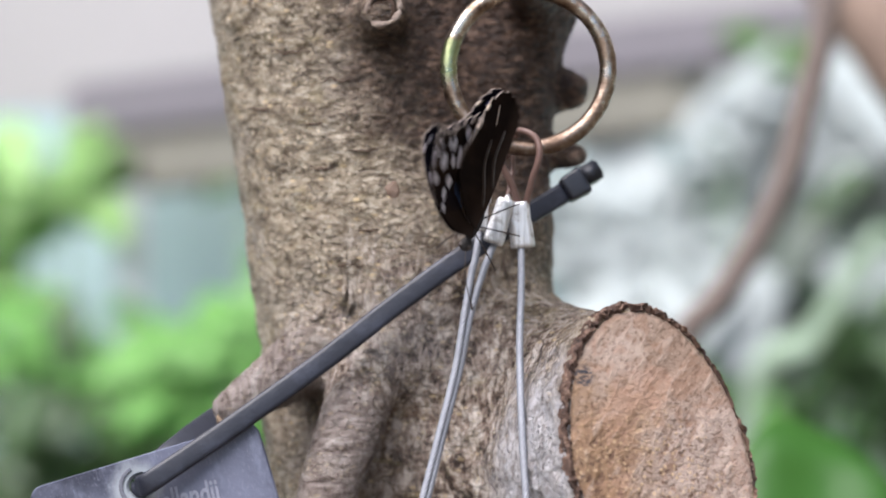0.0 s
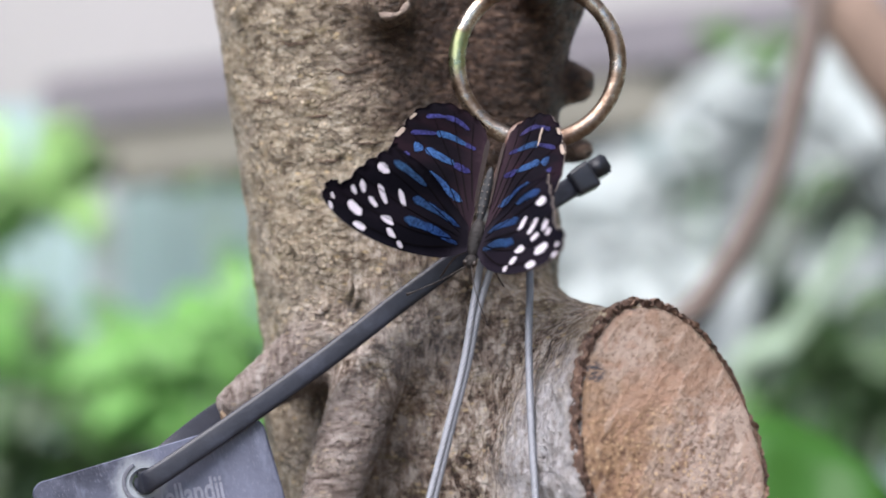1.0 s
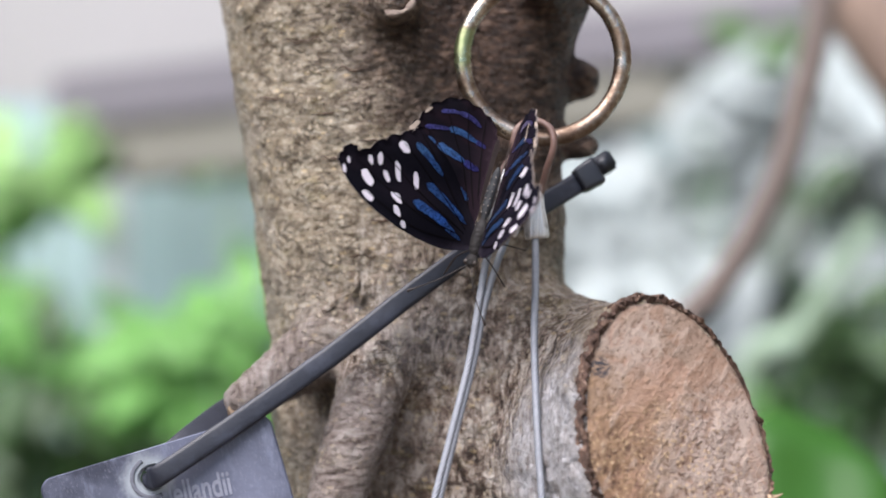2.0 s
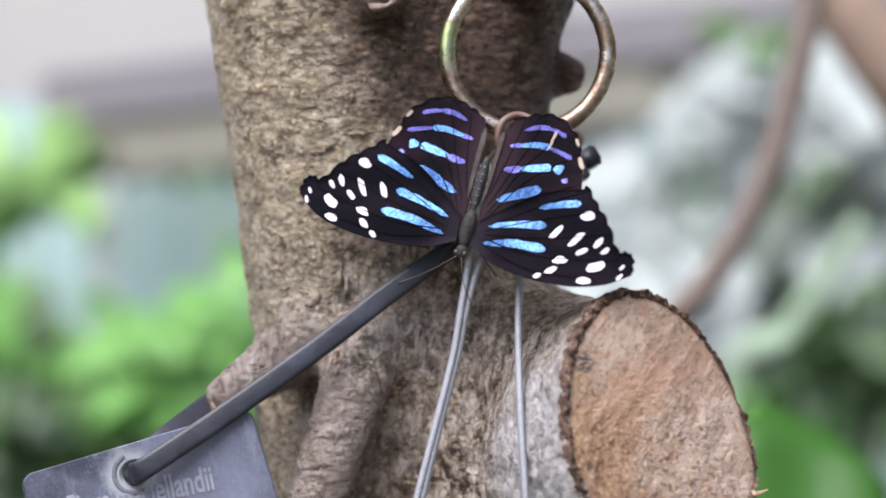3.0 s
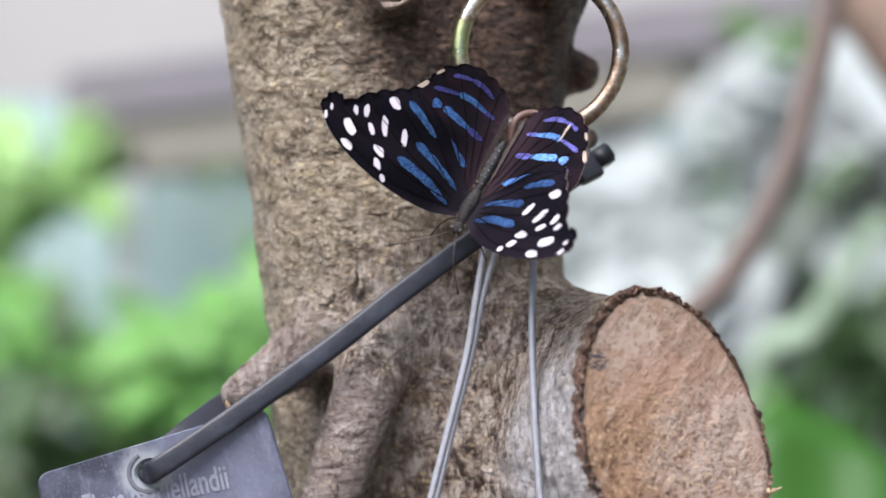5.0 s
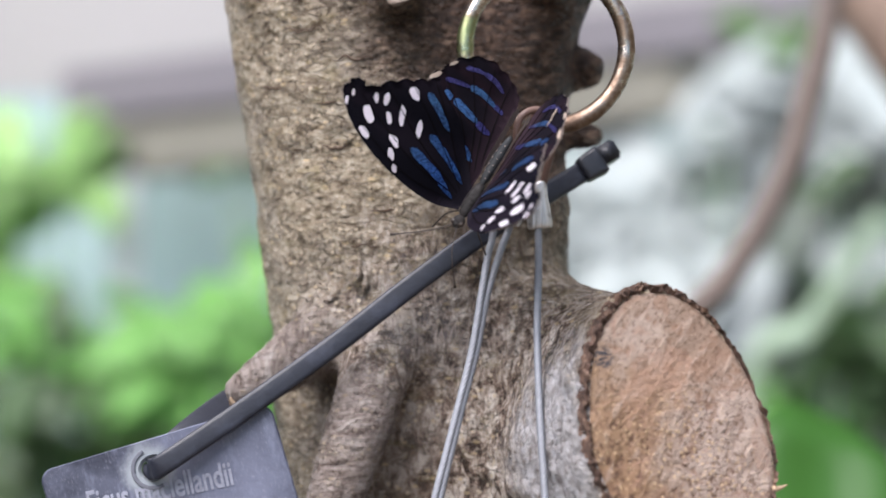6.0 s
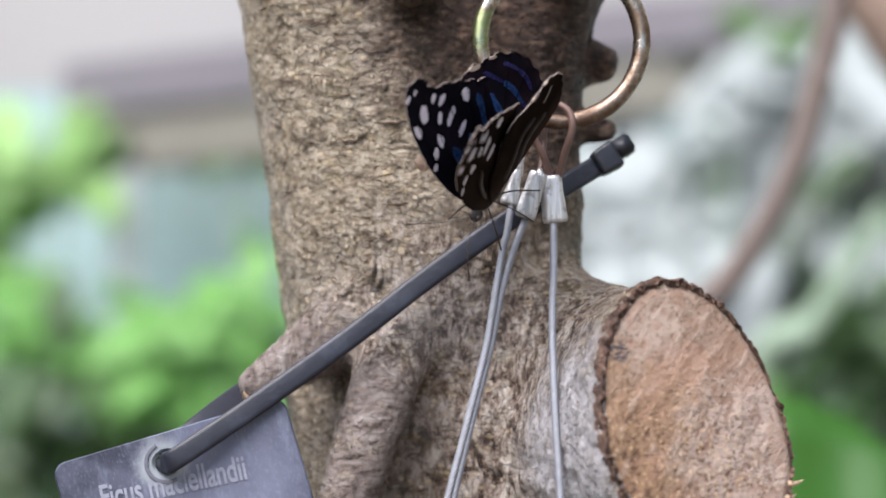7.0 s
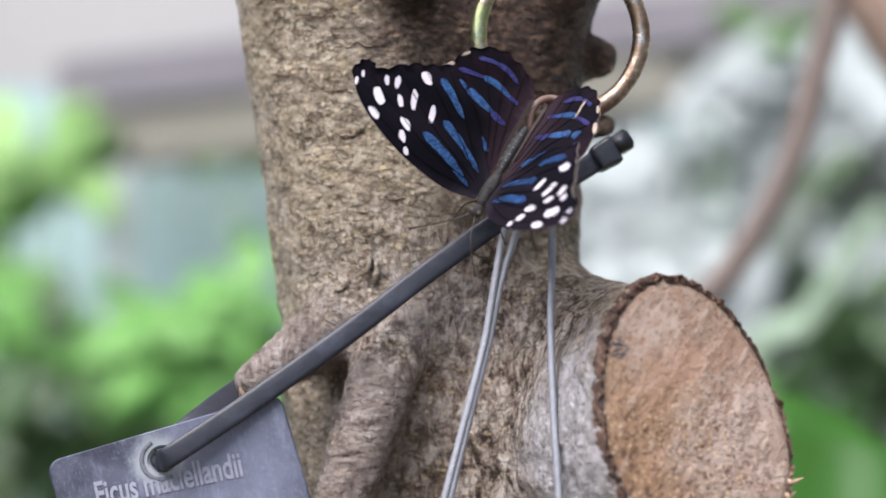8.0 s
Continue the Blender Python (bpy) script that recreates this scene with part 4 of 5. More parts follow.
HIND_BANDS = [([(13.4, 11.7), (9.0, 10.2), (4.4, 8.3)], 1.1, BAND), ([(16.6, 16.2), (15.6, 16.4), (14.6, 16.4)], 1.05, BAND), ([(14.2, 16.4), (11.0, 15.9), (7.6, 15.2)], 0.9, BAND),
              ([(7.8, 15.2), (6.0, 14.9), (4.2, 14.7)], 0.75, VIOLET), ([(18.2, 14.4), (17.6, 14.2), (17.0, 14.2)], 0.55, VIOLET),
              ([(17.8, 18.9), (15.2, 19.7), (12.4, 20.4)], 0.5, VIOLET), ([(12.8, 20.5), (9.4, 20.6), (6.0, 20.0)], 0.68, BAND), ([(6.4, 20.1), (5.2, 19.9), (4.0, 19.7)], 0.5, VIOLET),
              ([(15.6, 22.9), (13.6, 23.7), (11.4, 24.2)], 0.46, VIOLET), ([(11.8, 24.2), (9.0, 24.1), (6.2, 23.2)], 0.55, VIOLET)]
FORE_VEINS = [[(4, -0.6), (16, -3.0), (30, -1.2)], [(4, 0.4), (17, 0.0), (33, 3.6)], [(4, 1.2), (16, 3.6), (30, 8.0)], [(4, 2.0), (14, 6.8), (26, 11.6)], [(4, 3.0), (12, 8.6), (22, 15.0)]]
HIND_VEINS = [[(3, 3.0), (10, 8.4), (20, 13.6)], [(3, 4.0), (9.5, 12.6), (18.8, 20.0)], [(3, 5.0), (8.4, 15.5), (15.0, 24.6)], [(2.8, 7.0), (6.8, 16.5), (10.4, 26.0)], [(2.4, 9.0), (4.4, 17.0), (5.8, 25.0)]]


def camber(u, v):
    """The gentle cup of a wing, in millimetres."""
    return 0.9 * math.sin(min(1.0, max(0.0, u / 36.0)) * math.pi) + 0.25 * math.sin(v * 0.5 + u * 0.12) * min(1.0, u / 10)


def scalloped(points, waves, depth):
    """A margin line with a row of scallops."""
    line = spline([(*p, 0) for p in points], 10)
    total = len(line) - 1
    out = []
    for i, p in enumerate(line):
        d = line[min(i + 1, total)] - line[max(i - 1, 0)]
        side = Vector((d.y, -d.x, 0)).normalized()
        out.append(p + side * depth * (abs(math.sin(math.pi * waves * i / total)) - 0.5))
    return out


def wing_sheet(outline, side, material, parent, name, label, lift=0.0):
    """A thin two-sided wing: dark scales above, brown beneath."""
    bm = bmesh.new()
    vs = [bm.verts.new((p.x, p.y, 0)) for p in outline]
    face = bm.faces.new(vs)
    bmesh.ops.triangulate(bm, faces=[face])
    for _ in range(4):
        bmesh.ops.subdivide_edges(bm, edges=[e for e in bm.edges if e.calc_length() > 2.2], cuts=1, use_grid_fill=False)
        bmesh.ops.triangulate(bm, faces=bm.faces[:])
    bmesh.ops.recalc_face_normals(bm, faces=bm.faces)
    if sum(f.normal.z for f in bm.faces) < 0:
        bmesh.ops.reverse_faces(bm, faces=bm.faces)
    top = list(bm.faces)
    dup = bmesh.ops.duplicate(bm, geom=bm.verts[:] + bm.edges[:] + bm.faces[:])
    low_faces = [g for g in dup["geom"] if isinstance(g, bmesh.types.BMFace)]
    low_verts = [g for g in dup["geom"] if isinstance(g, bmesh.types.BMVert)]
    pairs = dup["vert_map"]
    rim = [e for f in top for e in f.edges if e.is_boundary]
    for f in low_faces:
        f.normal_flip()
        f.material_index = 1
    low_set = set(low_verts)
    for w in bm.verts:
        w.co.z = camber(w.co.x, w.co.y) + lift + (-0.11 if w in low_set else 0.11)
    for e in set(rim):
        a, b = e.verts
        f = bm.faces.new((a, b, pairs[b], pairs[a]))
        m = (a.co + b.co) / 2
        f.material_index = 2 if m.x > 20.5 or m.y > 17 else 1
    for w in bm.verts:
        w.co.x = side * (w.co.x - HINGE)
    if side < 0:
        bmesh.ops.reverse_faces(bm, faces=bm.faces)
    return part(name, bm, material, parent, label)


def patch(shape, side, material, parent, name, lift, both=True):
    """One thin patch of coloured scales lying on a wing, or showing through it to both sides."""
    bm = bmesh.new()
    layers = []
    for up in (1, -1):
        ring = [bm.verts.new((*p, 0)) for p in shape]
        for w in ring:
            w.co.z = camber(w.co.x, w.co.y) + lift + (0.21 if up > 0 else (-0.21 if both else 0.12))
        bm.faces.new(ring if up > 0 else ring[::-1])
        layers.append(ring)
    for k in range(len(layers[0])):
        j = (k + 1) % len(layers[0])
        bm.faces.new((layers[0][j], layers[0][k], layers[1][k], layers[1][j]))
    bmesh.ops.recalc_face_normals(bm, faces=bm.faces)
    bmesh.ops.triangulate(bm, faces=[f for f in bm.faces if len(f.verts) > 4])
    for w in bm.verts:
        w.co.x = side * (w.co.x - HINGE)
    if side < 0:
        bmesh.ops.reverse_faces(bm, faces=bm.faces)
    return part(name, bm, material, parent, smooth=False)


def oval(u, v, a, b, turn, seed):
    out = []
    for k in range(16):
        t = 2 * math.pi * k / 16
        r = 1 + 0.3 * noise.noise((math.cos(t) * 1.4 + seed * 3.1, math.sin(t) * 1.4, seed))
        x, y = a * r * math.cos(t), b * r * math.sin(t)
        c, s = math.cos(radians(turn)), math.sin(radians(turn))
        out.append((u + x * c - y * s, v + x * s + y * c))
    return out


def dash(points, width, seed):
    """A tapering streak along a line, as pieces round its middle."""
    line = spline([(*p, 0) for p in points], 16)
    n = len(line) - 1
    out = []
    for sgn in (1, -1):
        for i in (range(n + 1) if sgn > 0 else range(n, -1, -1)):
            d = (line[min(i + 1, n)] - line[max(i - 1, 0)]).normalized()
            s = i / n
            w = width * min(1.0, 0.1 + (s * 8) ** 0.6) * min(1.0, 0.1 + ((1 - s) * 6) ** 0.6) * (1 - 0.4 * max(0.0, s - 0.35) / 0.65) * (1 + 0.25 * noise.noise((s * 4, seed, sgn)) + 0.35 * noise.noise((s * 27, seed, sgn)))
            q = line[i] + Vector((-d.y, d.x, 0)) * w * sgn
            out.append((q.x, q.y))
    return out


def build_butterfly():
    ob = thing("butterfly", "black butterfly with blue bands and white spots, perched head down", "butterfly")
    wings = []
    for side in (-1, 1):
        fore_line = spline([(*p, 0) for p in COSTA], 6) + scalloped(OUTER, 9, 0.55)[1:] + spline([(21.0, 15.2, 0), (12.0, 11.6, 0), (2.0, 4.0, 0)], 5)
        hind_line = spline([(1.5, 0.2, 0), (9.5, 2.2, 0), (19.4, 7.6, 0), (21.6, 12.6, 0)], 6) + scalloped(HIND, 8, 0.6) + spline([(2.2, 22.8, 0), (1.7, 16, 0), (1.4, 8, 0)], 4)[:-1]
        fore = wing_sheet(fore_line, side, [FORE_WING, UNDER, FRINGE], ob, "forewing", "velvety black forewing with scalloped edge", 0.25)
        hind = wing_sheet(hind_line, side, [WING, UNDER, FRINGE], ob, "hindwing", "dark hindwing with pale scalloped fringe", -0.15)
        for i, spot in enumerate(SPOTS):
            patch(oval(spot[0], spot[1], spot[2] * 1.05, spot[3] * 0.72, spot[4], i), side, WHITE, fore, "white_spot", 0.25)
        for i, (line, width) in enumerate(FORE_BANDS):
            patch(dash(line, width * 0.92, i), side, BAND, fore, "blue_streak", 0.25, both=False)
        for i, (line, width, material) in enumerate(HIND_BANDS):
            patch(dash(line, width * 0.92, i + 9), side, material, hind, "blue_band", -0.15, both=False)
        for lines, wing, base in ((FORE_VEINS, fore, 0.27), (HIND_VEINS, hind, -0.13)):
            for i, line in enumerate(lines):
                patch(dash(line, 0.12, i + 60), side, VEIN, wing, "vein", base, both=False)
        patch(dash([(2.0, 22.5), (1.9, 15.0), (1.7, 8.0)], 0.5, 3), side, FOLD, hind, "inner_fold", 0.15, both=False)
        patch(oval(19.9, 18.3, 1.3, 0.5, -62, 5), side, CREAM, hind, "pale_margin", -0.15)
        patch(oval(18.2, 22.2, 0.9, 0.3, -55, 6), side, CREAM, hind, "pale_margin", -0.15)
        for i, line in enumerate(([(4.0, 5.0), (9.0, 10.5), (12.0, 17.0)], [(3.2, 9.0), (6.5, 14.0), (8.0, 20.0)])):
            patch(dash(line, 0.32, i + 30), side, UNDER_LINE, hind, "brown_line", -0.47)
        for i, line in enumerate(([(5.0, 0.0), (11.0, 0.6), (16.0, 2.2)], [(5.0, 2.5), (11.0, 5.5), (16.5, 9.0)])):
            patch(dash(line, 0.36, i + 40), side, UNDER_LINE, fore, "brown_line", -0.07)
        if side > 0:
            patch(dash([(13.3, 23.8), (12.8, 21.8), (12.4, 20.0)], 0.26, 2), side, CREAM, hind, "torn_slit", -0.11)
        for w in (fore, hind):
            w.location = (side * HINGE * 0.001, 0, 0)
        wings.append((side, fore, hind))
    # body: head, thorax, abdomen
    for name, y0, y1, r, mat, z in (("thorax", -2.0, 6.0, 1.5, FUR, 0.1), ("abdomen", 5.0, 16.8, 1.12, ABDOMEN, 0.2), ("head", -4.4, -1.6, 1.25, FUR, 0.0)):
        bm = bmesh.new()
        line = [Vector((0, y0 + (y1 - y0) * k / 22, z)) for k in range(23)]
        rings = 7 if name == "abdomen" else 0
        sweep(bm, line, lambda s, a, r=r, k=rings: max(0.06, r * math.sin(math.pi * min(0.97, max(0.03, s * 0.94 + 0.03))) ** 0.5 * (1 + (0.06 * math.sin(s * k * 2 * math.pi) if k else 0.05 * math.sin(a * 5)))), 16)
        part(name, bm, mat, ob)
    for k in range(6):
        for side in (-1, 1):
            bm = bmesh.new()
            bmesh.ops.create_icosphere(bm, subdivisions=1, radius=0.16)
            bmesh.ops.translate(bm, verts=bm.verts, vec=(side * 0.5, 6.8 + 1.5 * k, 1.36 + 0.02 * k))
            part("pale_fleck", bm, FRINGE, ob)
    for side in (-1, 1):
        bm = bmesh.new()
        bmesh.ops.create_icosphere(bm, subdivisions=2, radius=0.62)
        bmesh.ops.translate(bm, verts=bm.verts, vec=(side * 0.85, -3.4, 0.35))
        part("eye", bm, LEG, ob)
        bm = bmesh.new()
        tip = (-11.2, -11.6, -0.5) if side < 0 else (5.5, -14.5, -3.0)
        line = spline([(side * 0.5, -4.2, 0.6), (tip[0] * 0.45, -4.2 + (tip[1] + 4.2) * 0.5, 0.3), tip], 10)
        sweep(bm, line, lambda s, a: 0.11 + (0.2 * max(0, (s - 0.86) / 0.14) if s > 0.86 else 0), 6)
        part("antenna", bm, LEG, ob)
        for y, reach, ahead in ((-0.5, 6.5, -5.0), (1.2, 8.5, 1.5), (2.8, 6.0, 6.0)):
            bm = bmesh.new()
            sweep(bm, spline([(side * 0.9, y, -0.8), (side * reach * 0.55, y + ahead * 0.4, -1.0), (side * reach, y + ahead, -5.2)], 6), 0.16, 6)
            part("leg", bm, LEG, ob)
    return ob, wings


butterfly, wings = build_butterfly()


# ---- the place around ----
SOIL = plain("soil", (0.09, 0.07, 0.05), 0.95, vary=0.5, scale=40, relief=0.004)
LIGHT_GREEN = leaf_material("bright_leaf", (0.14, 0.36, 0.07), (0.27, 0.56, 0.165), 0.5)
LIME = leaf_material("lime_leaf", (0.32, 0.56, 0.16), (0.48, 0.70, 0.33), 0.5)
MID_GREEN = leaf_material("green_leaf", (0.08, 0.17, 0.045), (0.14, 0.27, 0.08), 0.35)
# leaf colour darkened to stand for shade below and between the plants
SHADE_GREEN = leaf_material("shade_leaf", (0.02, 0.06, 0.015), (0.045, 0.10, 0.025), 0.25)
PALE_LEAF = leaf_material("silver_leaf", (0.33, 0.385, 0.38), (0.52, 0.57, 0.565), 0.3)
PALE_GREEN = leaf_material("pale_green_leaf", (0.15, 0.24, 0.10), (0.24, 0.34, 0.18), 0.35)
GREY_GREEN = leaf_material("grey_green_leaf", (0.13, 0.17, 0.14), (0.22, 0.26, 0.22), 0.3)
BIG_LEAF = leaf_material("broad_leaf", (0.03, 0.115, 0.012), (0.045, 0.15, 0.018), 0.35)
STEM_GREEN = plain("green_stem", (0.34, 0.46, 0.33), 0.5, vary=0.2, scale=60, relief=0)
BRANCH = plain("far_branch_bark", (0.145, 0.115, 0.10), 0.8, vary=0.3, scale=120, relief=0.001)
PALE_BRANCH = plain("pale_branch_bark", (0.25, 0.18, 0.14), 0.8, vary=0.3, scale=120, relief=0.001)
BEAM = plain("weathered_sill", (0.20, 0.188, 0.205), 0.8, vary=0.2, scale=30, relief=0.001)
RAIL = plain("mossy_rail", (0.23, 0.222, 0.185), 0.8, vary=0.2, scale=30, relief=0.001)
POST = plain("white_post_paint", (0.60, 0.63, 0.63), 0.5, vary=0.08, scale=30, relief=0)
PANE_HIGH = glow_material("frosted_pane_high", (0.39, 0.38, 0.372), 0.04)
PANE_LOW = glow_material("frosted_pane_low", (0.31, 0.42, 0.43), 0.24)


def slab(name, low, high, material, parent=None, label="", turn=0.0, bevel=2.0):
    """A bevelled block between two corners (mm), turned about y at its middle."""
    bm = bmesh.new()
    bmesh.ops.create_cube(bm, size=1)
    mid = [(a + b) / 2 for a, b in zip(low, high)]
    for w in bm.verts:
        w.co = Vector([w.co[k] * (high[k] - low[k]) for k in range(3)])
    bmesh.ops.bevel(bm, geom=bm.edges[:], offset=bevel, segments=2, affect="EDGES")
    bmesh.ops.rotate(bm, cent=(0, 0, 0), matrix=Matrix.Rotation(radians(turn), 3, "Y"), verts=bm.verts)
    bmesh.ops.translate(bm, verts=bm.verts, vec=mid)
    return part(name, bm, material, parent, label, smooth=False)


def build_setting():
    bm = bmesh.new()
    n = 60
    rows = []
    for i in range(n + 1):
        row = []
        for j in range(n + 1):
            x = math.copysign(abs(i / n * 2 - 1) ** 3, i / n * 2 - 1) * 60000
            y = math.copysign(abs(j / n * 2 - 1) ** 3, j / n * 2 - 1) * 60000
            row.append(bm.verts.new((x, y, -1150 + 14 * noise.noise((x * 0.004, y * 0.004, 0)))))
        rows.append(row)
    for i in range(n):
        for j in range(n):
            bm.faces.new((rows[i][j], rows[i + 1][j], rows[i + 1][j + 1], rows[i][j + 1]))
    tagged(part("ground", bm, SOIL), "dark planting soil of the butterfly house", "ground", kind="structure")
    wall = thing("wall_north", "greenhouse wall of frosted panes above and below a grey sill", "wall", kind="structure")
    slab("pane_high", (-2600, 1560, 140), (2600, 1580, 1900), PANE_HIGH, wall, "pale frosted glass", bevel=1)
    slab("pane_low", (-2600, 1560, -1160), (2600, 1580, 140), PANE_LOW, wall, "blue-grey frosted glass", bevel=1)
    slab("sill", (-320, 1420, 208), (1500, 1500, 254), BEAM, wall, "weathered grey sill", turn=-6.4, bevel=4)
    slab("lower_rail", (-320, 1424, 158), (1500, 1500, 206), RAIL, wall, "green-grey lower rail", turn=-6.4, bevel=4)
    slab("mullion", (-274, 1424, -1160), (-253, 1450, 96), POST, wall, "white painted upright")
    # unseen side walls added to block sky light, higher on the east
    for name, x, top in (("wall_west", -2600, 1500), ("wall_east", 2600, 3200)):
        side = slab(name, (x - 40, -2600, -1160), (x + 40, 1560, top), RAIL, bevel=3)
        tagged(side, "unseen grey-green wall added to block sky light from the side", "wall", kind="structure")


build_setting()


def leaf_mesh(name, length, width, fold=0.25, curl=0.3, heart=0.0):
    """One leaf: a folded, drooping blade along +y."""
    bm = bmesh.new()
    rows = []
    for i in range(9):
        s = i / 8
        w = width * (math.sin(math.pi * min(1, s * 0.93 + 0.05)) ** 0.8) * (1 + heart * (1 - s) ** 2)
        y, z = length * s, -curl * length * s * s
        rows.append([bm.verts.new((k * w * 0.5, y, z + fold * abs(k) * w * 0.5 + 0.04 * width * math.sin(s * 9 + k))) for k in (-1, -0.5, 0, 0.5, 1)])
    for a, b in zip(rows, rows[1:]):
        for k in range(4):
            bm.faces.new((a[k], a[k + 1], b[k + 1], b[k]))
    bmesh.ops.scale(bm, vec=(0.001, 0.001, 0.001), verts=bm.verts)
    bmesh.ops.solidify(bm, geom=bm.faces[:], thickness=0.0005)
    me = bpy.data.meshes.new(name)
    bm.to_mesh(me)
    bm.free()
    return smoothed(me)


def shrub(label, spots, material, length, width, count, seed, stem=STEM_GREEN, spread=30.0, heart=0.0, face=0.9):
    """A plant: stems from the soil to each clump of leaves, and leaves of their own round the clump."""
    rng = random.Random(seed)
    ob = thing("plant", label, "plant")
    meshes = []
    for k in range(3):
        me = leaf_mesh("leaf", length * (0.8 + 0.25 * k), width * (0.85 + 0.2 * k), 0.2 + 0.1 * k, 0.15 + 0.12 * k, heart)
        me.materials.append(material)
        meshes.append(me)
    for x, y, z in spots:
        bm = bmesh.new()
        sweep(bm, spline([(x * 0.97 + rng.uniform(-40, 40), y + rng.uniform(0, 60), -1155), (x + rng.uniform(-25, 25), y + 20, -400), (x, y, z)], 8), lambda s, a: 5.5 - 3.5 * s, 8)
        part("stem", bm, stem, ob)
        for k in range(count):
            at = Vector((x + rng.gauss(0, spread), y + rng.gauss(0, spread * 0.8), z + rng.gauss(0, spread)))
            leaf = new("leaf", rng.choice(meshes))
            leaf.parent = ob
            leaf.matrix_local = Matrix.Translation(at * 0.001) @ Euler((rng.gauss(face, 0.35), rng.gauss(0, 0.35), rng.gauss(0, 0.4))).to_matrix().to_4x4() @ Matrix.Rotation(rng.uniform(-3.1, 3.1), 4, 'Z') @ Matrix.Scale(rng.uniform(0.75, 1.2), 4)
    return ob


shrub("bright lime-green leafy shrub in sunlight", [(-352, 1400, 80), (-335, 1400, 66), (-312, 1410, 68), (-375, 1390, 78), (-400, 1390, 55), (-392, 1395, 8), (-378, 1395, -25), (-358, 1395, 52)], LIME, 46, 32, 6, 1, spread=13)
shrub("small dark green sprig beside the pane", [(-178, 1440, 86), (-163, 1440, 82)], MID_GREEN, 36, 24, 6, 11, spread=8)
shrub("bright lime-green leafy shrub by the pane", [(-345, 1300, -64), (-285, 1320, -78), (-225, 1330, -82), (-170, 1300, -74), (-215, 1280, -112), (-150, 1310, -62), (-190, 1250, -72), (-185, 1250, -98), (-165, 1255, -84)], LIGHT_GREEN, 48, 32, 10, 2, spread=20)
# dark clumps added where only shade lies under the bright leaves
shrub("dark green leaves added as shade between the plants", [(-345, 1270, -112), (-300, 1265, -120), (-243, 1270, -122), (-150, 1270, -140), (-320, 1280, -190), (-220, 1270, -180), (-140, 1280, -190)], SHADE_GREEN, 56, 34, 8, 3, spread=24)
shrub("pale green leafy plant low in the bed", [(-350, 1290, -165), (-300, 1280, -150), (-255, 1290, -165), (-190, 1280, -150)], PALE_GREEN, 54, 34, 7, 12, spread=20)
shrub("plant with large silvery-white leaves", [(240, 1400, 132), (215, 1400, 120), (268, 1405, 138), (350, 1390, 128), (365, 1395, 105), (150, 1410, -5), (120, 1400, -20), (190, 1410, 15), (182, 1420, 24), (330, 1420, 20), (360, 1400, -20), (120, 1420, 28)], PALE_LEAF, 70, 56, 6, 4, spread=17, heart=0.3, face=1.05)
# more dark clumps painting the shaded gaps on the right
shrub("dark green leaves added as shade between the plants", [(240, 1450, 95), (330, 1450, -70), (290, 1450, -110), (380, 1440, -100), (240, 1450, -130), (350, 1450, -160)], SHADE_GREEN, 50, 34, 7, 5, spread=20)
shrub("dark leaves added as a shaded gap among silvery leaves", [(226, 1360, 84), (322, 1360, 60)], SHADE_GREEN, 34, 22, 3, 31, spread=9)
shrub("grey-green leafy plant in the bed", [(300, 1440, 50), (200, 1450, -60), (270, 1440, -20), (360, 1440, 60), (150, 1460, -90)], GREY_GREEN, 60, 40, 8, 15, spread=30)
shrub("bright green bush behind the limb", [(236, 1380, -70), (250, 1380, -95), (215, 1380, -85)], LIGHT_GREEN, 46, 32, 6, 6, spread=16)
shrub("small green sprig by the sill", [(283, 1420, 172), (290, 1420, 185)], MID_GREEN, 34, 18, 5, 16, spread=8)
# dark clump added for the shaded gap beside the reed
shrub("dark leaves added as a shaded gap behind the reed", [(340, 1350, -78), (305, 1360, -98), (372, 1350, -112), (335, 1360, -50), (395, 1350, -70)], SHADE_GREEN, 46, 30, 9, 25, spread=15)


def build_reed():
    ob = thing("reed", "pale green slanting reed stalk in the bed", "reed")
    a, b = Vector((176, 900, -1155)), Vector((266, 905, 22))
    knee = b + Vector((-85, 0, -125))
    bm = bmesh.new()
    sweep(bm, spline([a, Vector((knee.x - 15, knee.y, -500)), knee, knee.lerp(b, 0.5), b], 8), 1, 10, flat=(7.0, 1.2), facing=(0.5, -1, 0.3))
    part("stalk", bm, STEM_GREEN, ob)


build_reed()


def build_branch(points, radii, label, material=BRANCH):
    ob = thing("bare_branch", label, "branch")
    bm = bmesh.new()
    line = spline(points, 10)
    sweep(bm, line, lambda s, a: (radii[0] + (radii[1] - radii[0]) * s) * (1 + 0.08 * noise.noise((s * 14, math.cos(a), math.sin(a)))), 14)
    part("bough", bm, material, ob)
    return ob


build_branch([(165, 420, 300), (152, 395, 140), (148, 390, 101), (144.5, 390, 80), (138.5, 390, 58), (133, 390, 37), (121.5, 390, 12), (106.5, 390, -11.5), (95, 392, -24), (80, 400, -60), (66, 425, -300), (60, 430, -1160)], (5.0, 5.6), "bare grey-brown branch rising behind the trunk")
build_branch([(148, 560, 190), (175, 545, 132), (200, 540, 95), (228, 545, 50), (298, 560, -80), (338, 580, -1160)], (15, 16), "thick brown branch leaning across the bed", PALE_BRANCH)


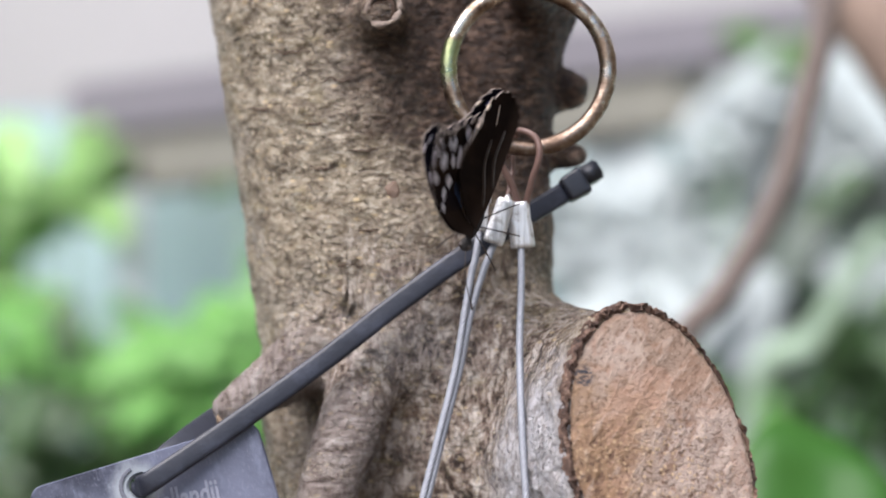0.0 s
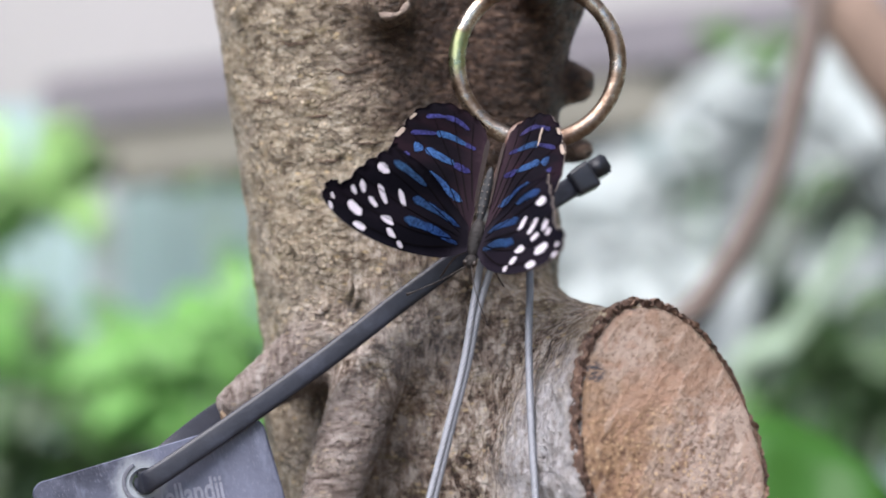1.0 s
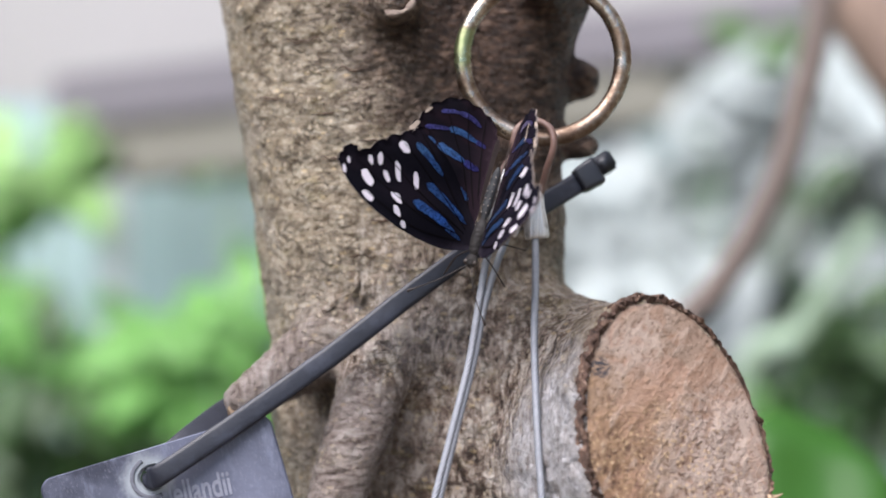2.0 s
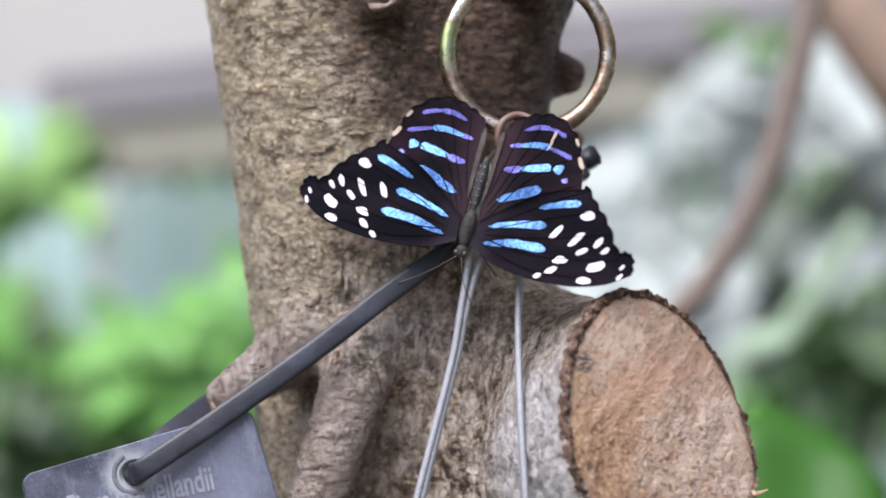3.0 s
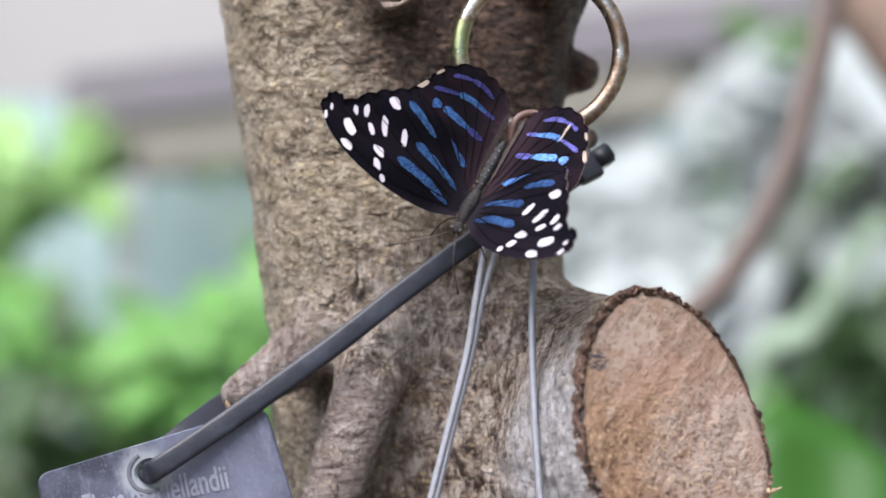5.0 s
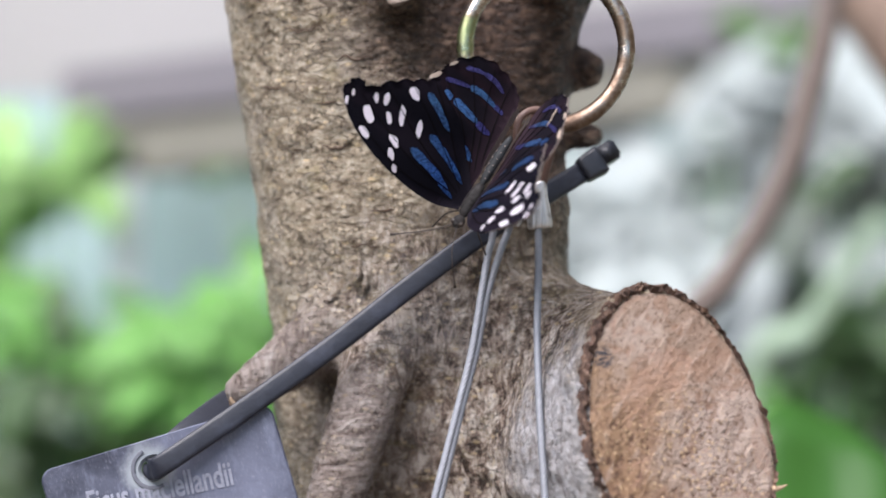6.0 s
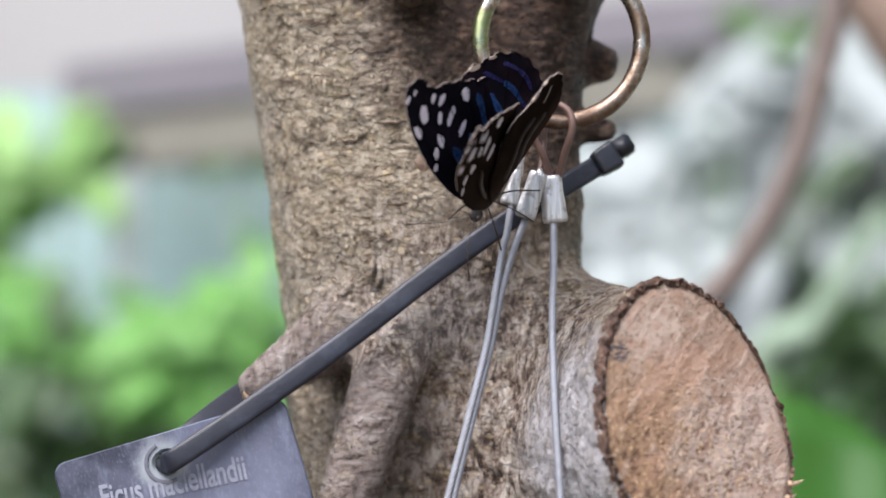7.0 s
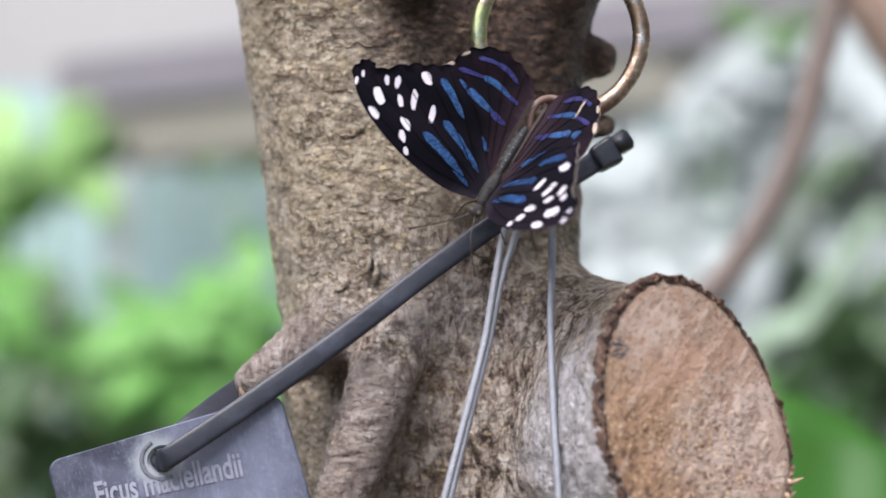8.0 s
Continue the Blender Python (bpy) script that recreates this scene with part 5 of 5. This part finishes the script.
def build_big_leaf():
    ob = thing("broad_leaf", "broad glossy green leaf on a slender stalk", "leaf")
    me = leaf_mesh("blade", 62, 66, 0.12, 0.1, 0.2)
    me.materials.append(BIG_LEAF)
    blade = new("blade", me)
    blade.parent = ob
    blade.matrix_local = Matrix.Translation((0.100, 0.300, -0.082)) @ Euler((0.9, 0.1, 0.0)).to_matrix().to_4x4() @ Matrix.Rotation(radians(-78), 4, "Z")
    bm = bmesh.new()
    sweep(bm, spline([(100, 300, -82), (96, 305, -160), (90, 320, -600), (88, 330, -1160)], 8), lambda s, a: 1.6 + 1.4 * s, 8)
    part("stalk", bm, STEM_GREEN, ob)


build_big_leaf()


# ---- what moves ----
def body_pose(x, y, z, roll, pitch, yaw):
    """The butterfly's pose: x of its frame to its side, y to its tail, z out of its back."""
    return Matrix.Translation(Vector((x, y, z)) * 0.001) @ pose(0, 0, 0, 90) @ pose(0, 0, 0, 0, 0, roll) @ pose(0, 0, 0, pitch) @ pose(0, 0, 0, 0, yaw)


# seconds, place in mm, roll, pitch and yaw in degrees, then in degrees for the two sides:
# lift of the wings, sweep of the forewing, further lift of the hindwing
FLIGHT = (
    (0, 11.9, -14.6, 8.8, -22, -3, -12, 78, 101, 15, 15, -2, -2),
    (0.1, 11.6, -14.8, 5.4, -9, -3, -8, 74, 74, 7, 9, -6, -5),
    (0.2, 12.5, -14.9, 4.7, -10, -4, -6, 58, 61, 2, 2, -11, -14),
    (0.3, 12.2, -14.9, 4.5, -11, -2, -7, 41, 59, -2, -2, -5, -13),
    (0.4, 10.7, -14.9, 4.1, -9, -3, -7, 33, 32, -4, -3, -2, -4),
    (0.5, 10.9, -15.0, 4.5, -12, 0, -8, 23, 27, -8, -10, -2, -14),
    (0.6, 10.8, -15.0, 4.2, -10, -3, -9, 25, 20, -9, -10, -2, -9),
    (0.8, 10.4, -15.0, 3.8, -9, -9, -12, 32, 20, -9, -14, -4, -9),
    (1, 10.6, -14.8, 4.3, -13, -17, -14, 47, 52, -8, -14, -20, -14),
    (1.2, 9.0, -14.9, 4.0, -13, -14, -15, 63, 64, 0, -14, -17, -10),
    (1.3, 9.0, -14.9, 3.6, -18, -15, -16, 70, 79, 0, -4, -12, -2),
    (1.4, 10.2, -14.9, 3.4, -15, -14, -17, 78, 85, 3, -3, -12, -2),
    (1.5, 10.5, -14.8, 4.0, -16, -10, -18, 79, 85, 2, 0, -13, -3),
    (1.7, 9.4, -14.9, 3.3, -18, -14, -19, 74, 80, 4, 2, -14, -3),
    (2.8, 11.8, -15.4, 5.5, -12, -10, -23, -2, 2, 2, -3, -2, -2),
    (3, 11.0, -15.8, 4.5, -16, -11, -23, 5, 6, 0, -6, -2, -2),
    (3.3, 11.0, -15.6, 4.7, -13, -14, -21, 26, 20, -3, -9, -7, -3),
    (3.5, 10.2, -15.4, 4.8, -15, -18, -20, 47, 40, -4, -11, -19, -8),
    (3.6, 9.0, -15.1, 4.0, -15, -17, -19, 55, 51, -2, -9, -17, -7),
    (3.8, 8.4, -14.9, 4.3, -13, -18, -19, 61, 60, 0, -5, -20, -4),
    (4, 9.4, -15.0, 5.9, -23, -16, -19, 67, 83, -2, -6, -20, -2),
    (4.2, 8.5, -14.9, 8.1, -29, -17, -22, 59, 86, 0, -6, -16, -13),
    (4.4, 7.0, -14.9, 8.8, -26, -14, -22, 55, 49, 3, -6, -8, -14),
    (4.5, 7.4, -14.8, 9.5, -29, -11, -22, 47, 48, 1, -8, -2, -18),
    (4.6, 7.4, -14.8, 9.6, -28, -11, -23, 41, 39, 3, -9, -2, -18),
    (4.7, 8.3, -15.0, 8.7, -29, -12, -21, 37, 37, 3, -9, -3, -18),
    (5.8, 8.2, -15.2, 8.5, -29, -10, -24, 35, 30, 4, -4, -5, -4),
    (6, 7.6, -15.0, 9.1, -32, -9, -23, 50, 51, 4, -3, -11, -6),
    (6.2, 7.2, -15.1, 9.0, -33, -11, -24, 58, 61, 3, 0, -17, -2),
    (6.5, 8.1, -15.0, 8.7, -37, -13, -23, 65, 77, -1, -5, -25, -2),
    (7, 8.2, -15.2, 9.1, -35, -10, -23, 72, 83, 3, -2, -16, -3),
    (7.5, 8.2, -15.3, 9.1, -37, -11, -24, 66, 74, 1, -4, -23, -2),
    (7.7, 9.5, -15.3, 9.4, -36, -10, -27, 60, 58, 2, -5, -16, -2),
    (7.9, 9.3, -15.2, 8.7, -36, -12, -29, 41, 49, 3, -5, -8, -2),
    (8, 8.5, -14.9, 9.1, -31, -14, -29, 43, 37, 7, -9, -4, -10),
)


def motions():
    walk(butterfly, [(t, body_pose(*row)) for t, *row in [r[:7] for r in FLIGHT]])
    for side, fore, hind in wings:
        for wing in (fore, hind):
            walk(wing, [(row[0], pose(side * HINGE * 0.001, 0, 0, 0, -side * (row[7 if side < 0 else 8] + (0 if wing is fore else row[11 if side < 0 else 12])), 0)
                         @ pose(0, 0, 0, 0, 0, side * row[9 if side < 0 else 10] if wing is fore else 0)) for row in FLIGHT])


motions()
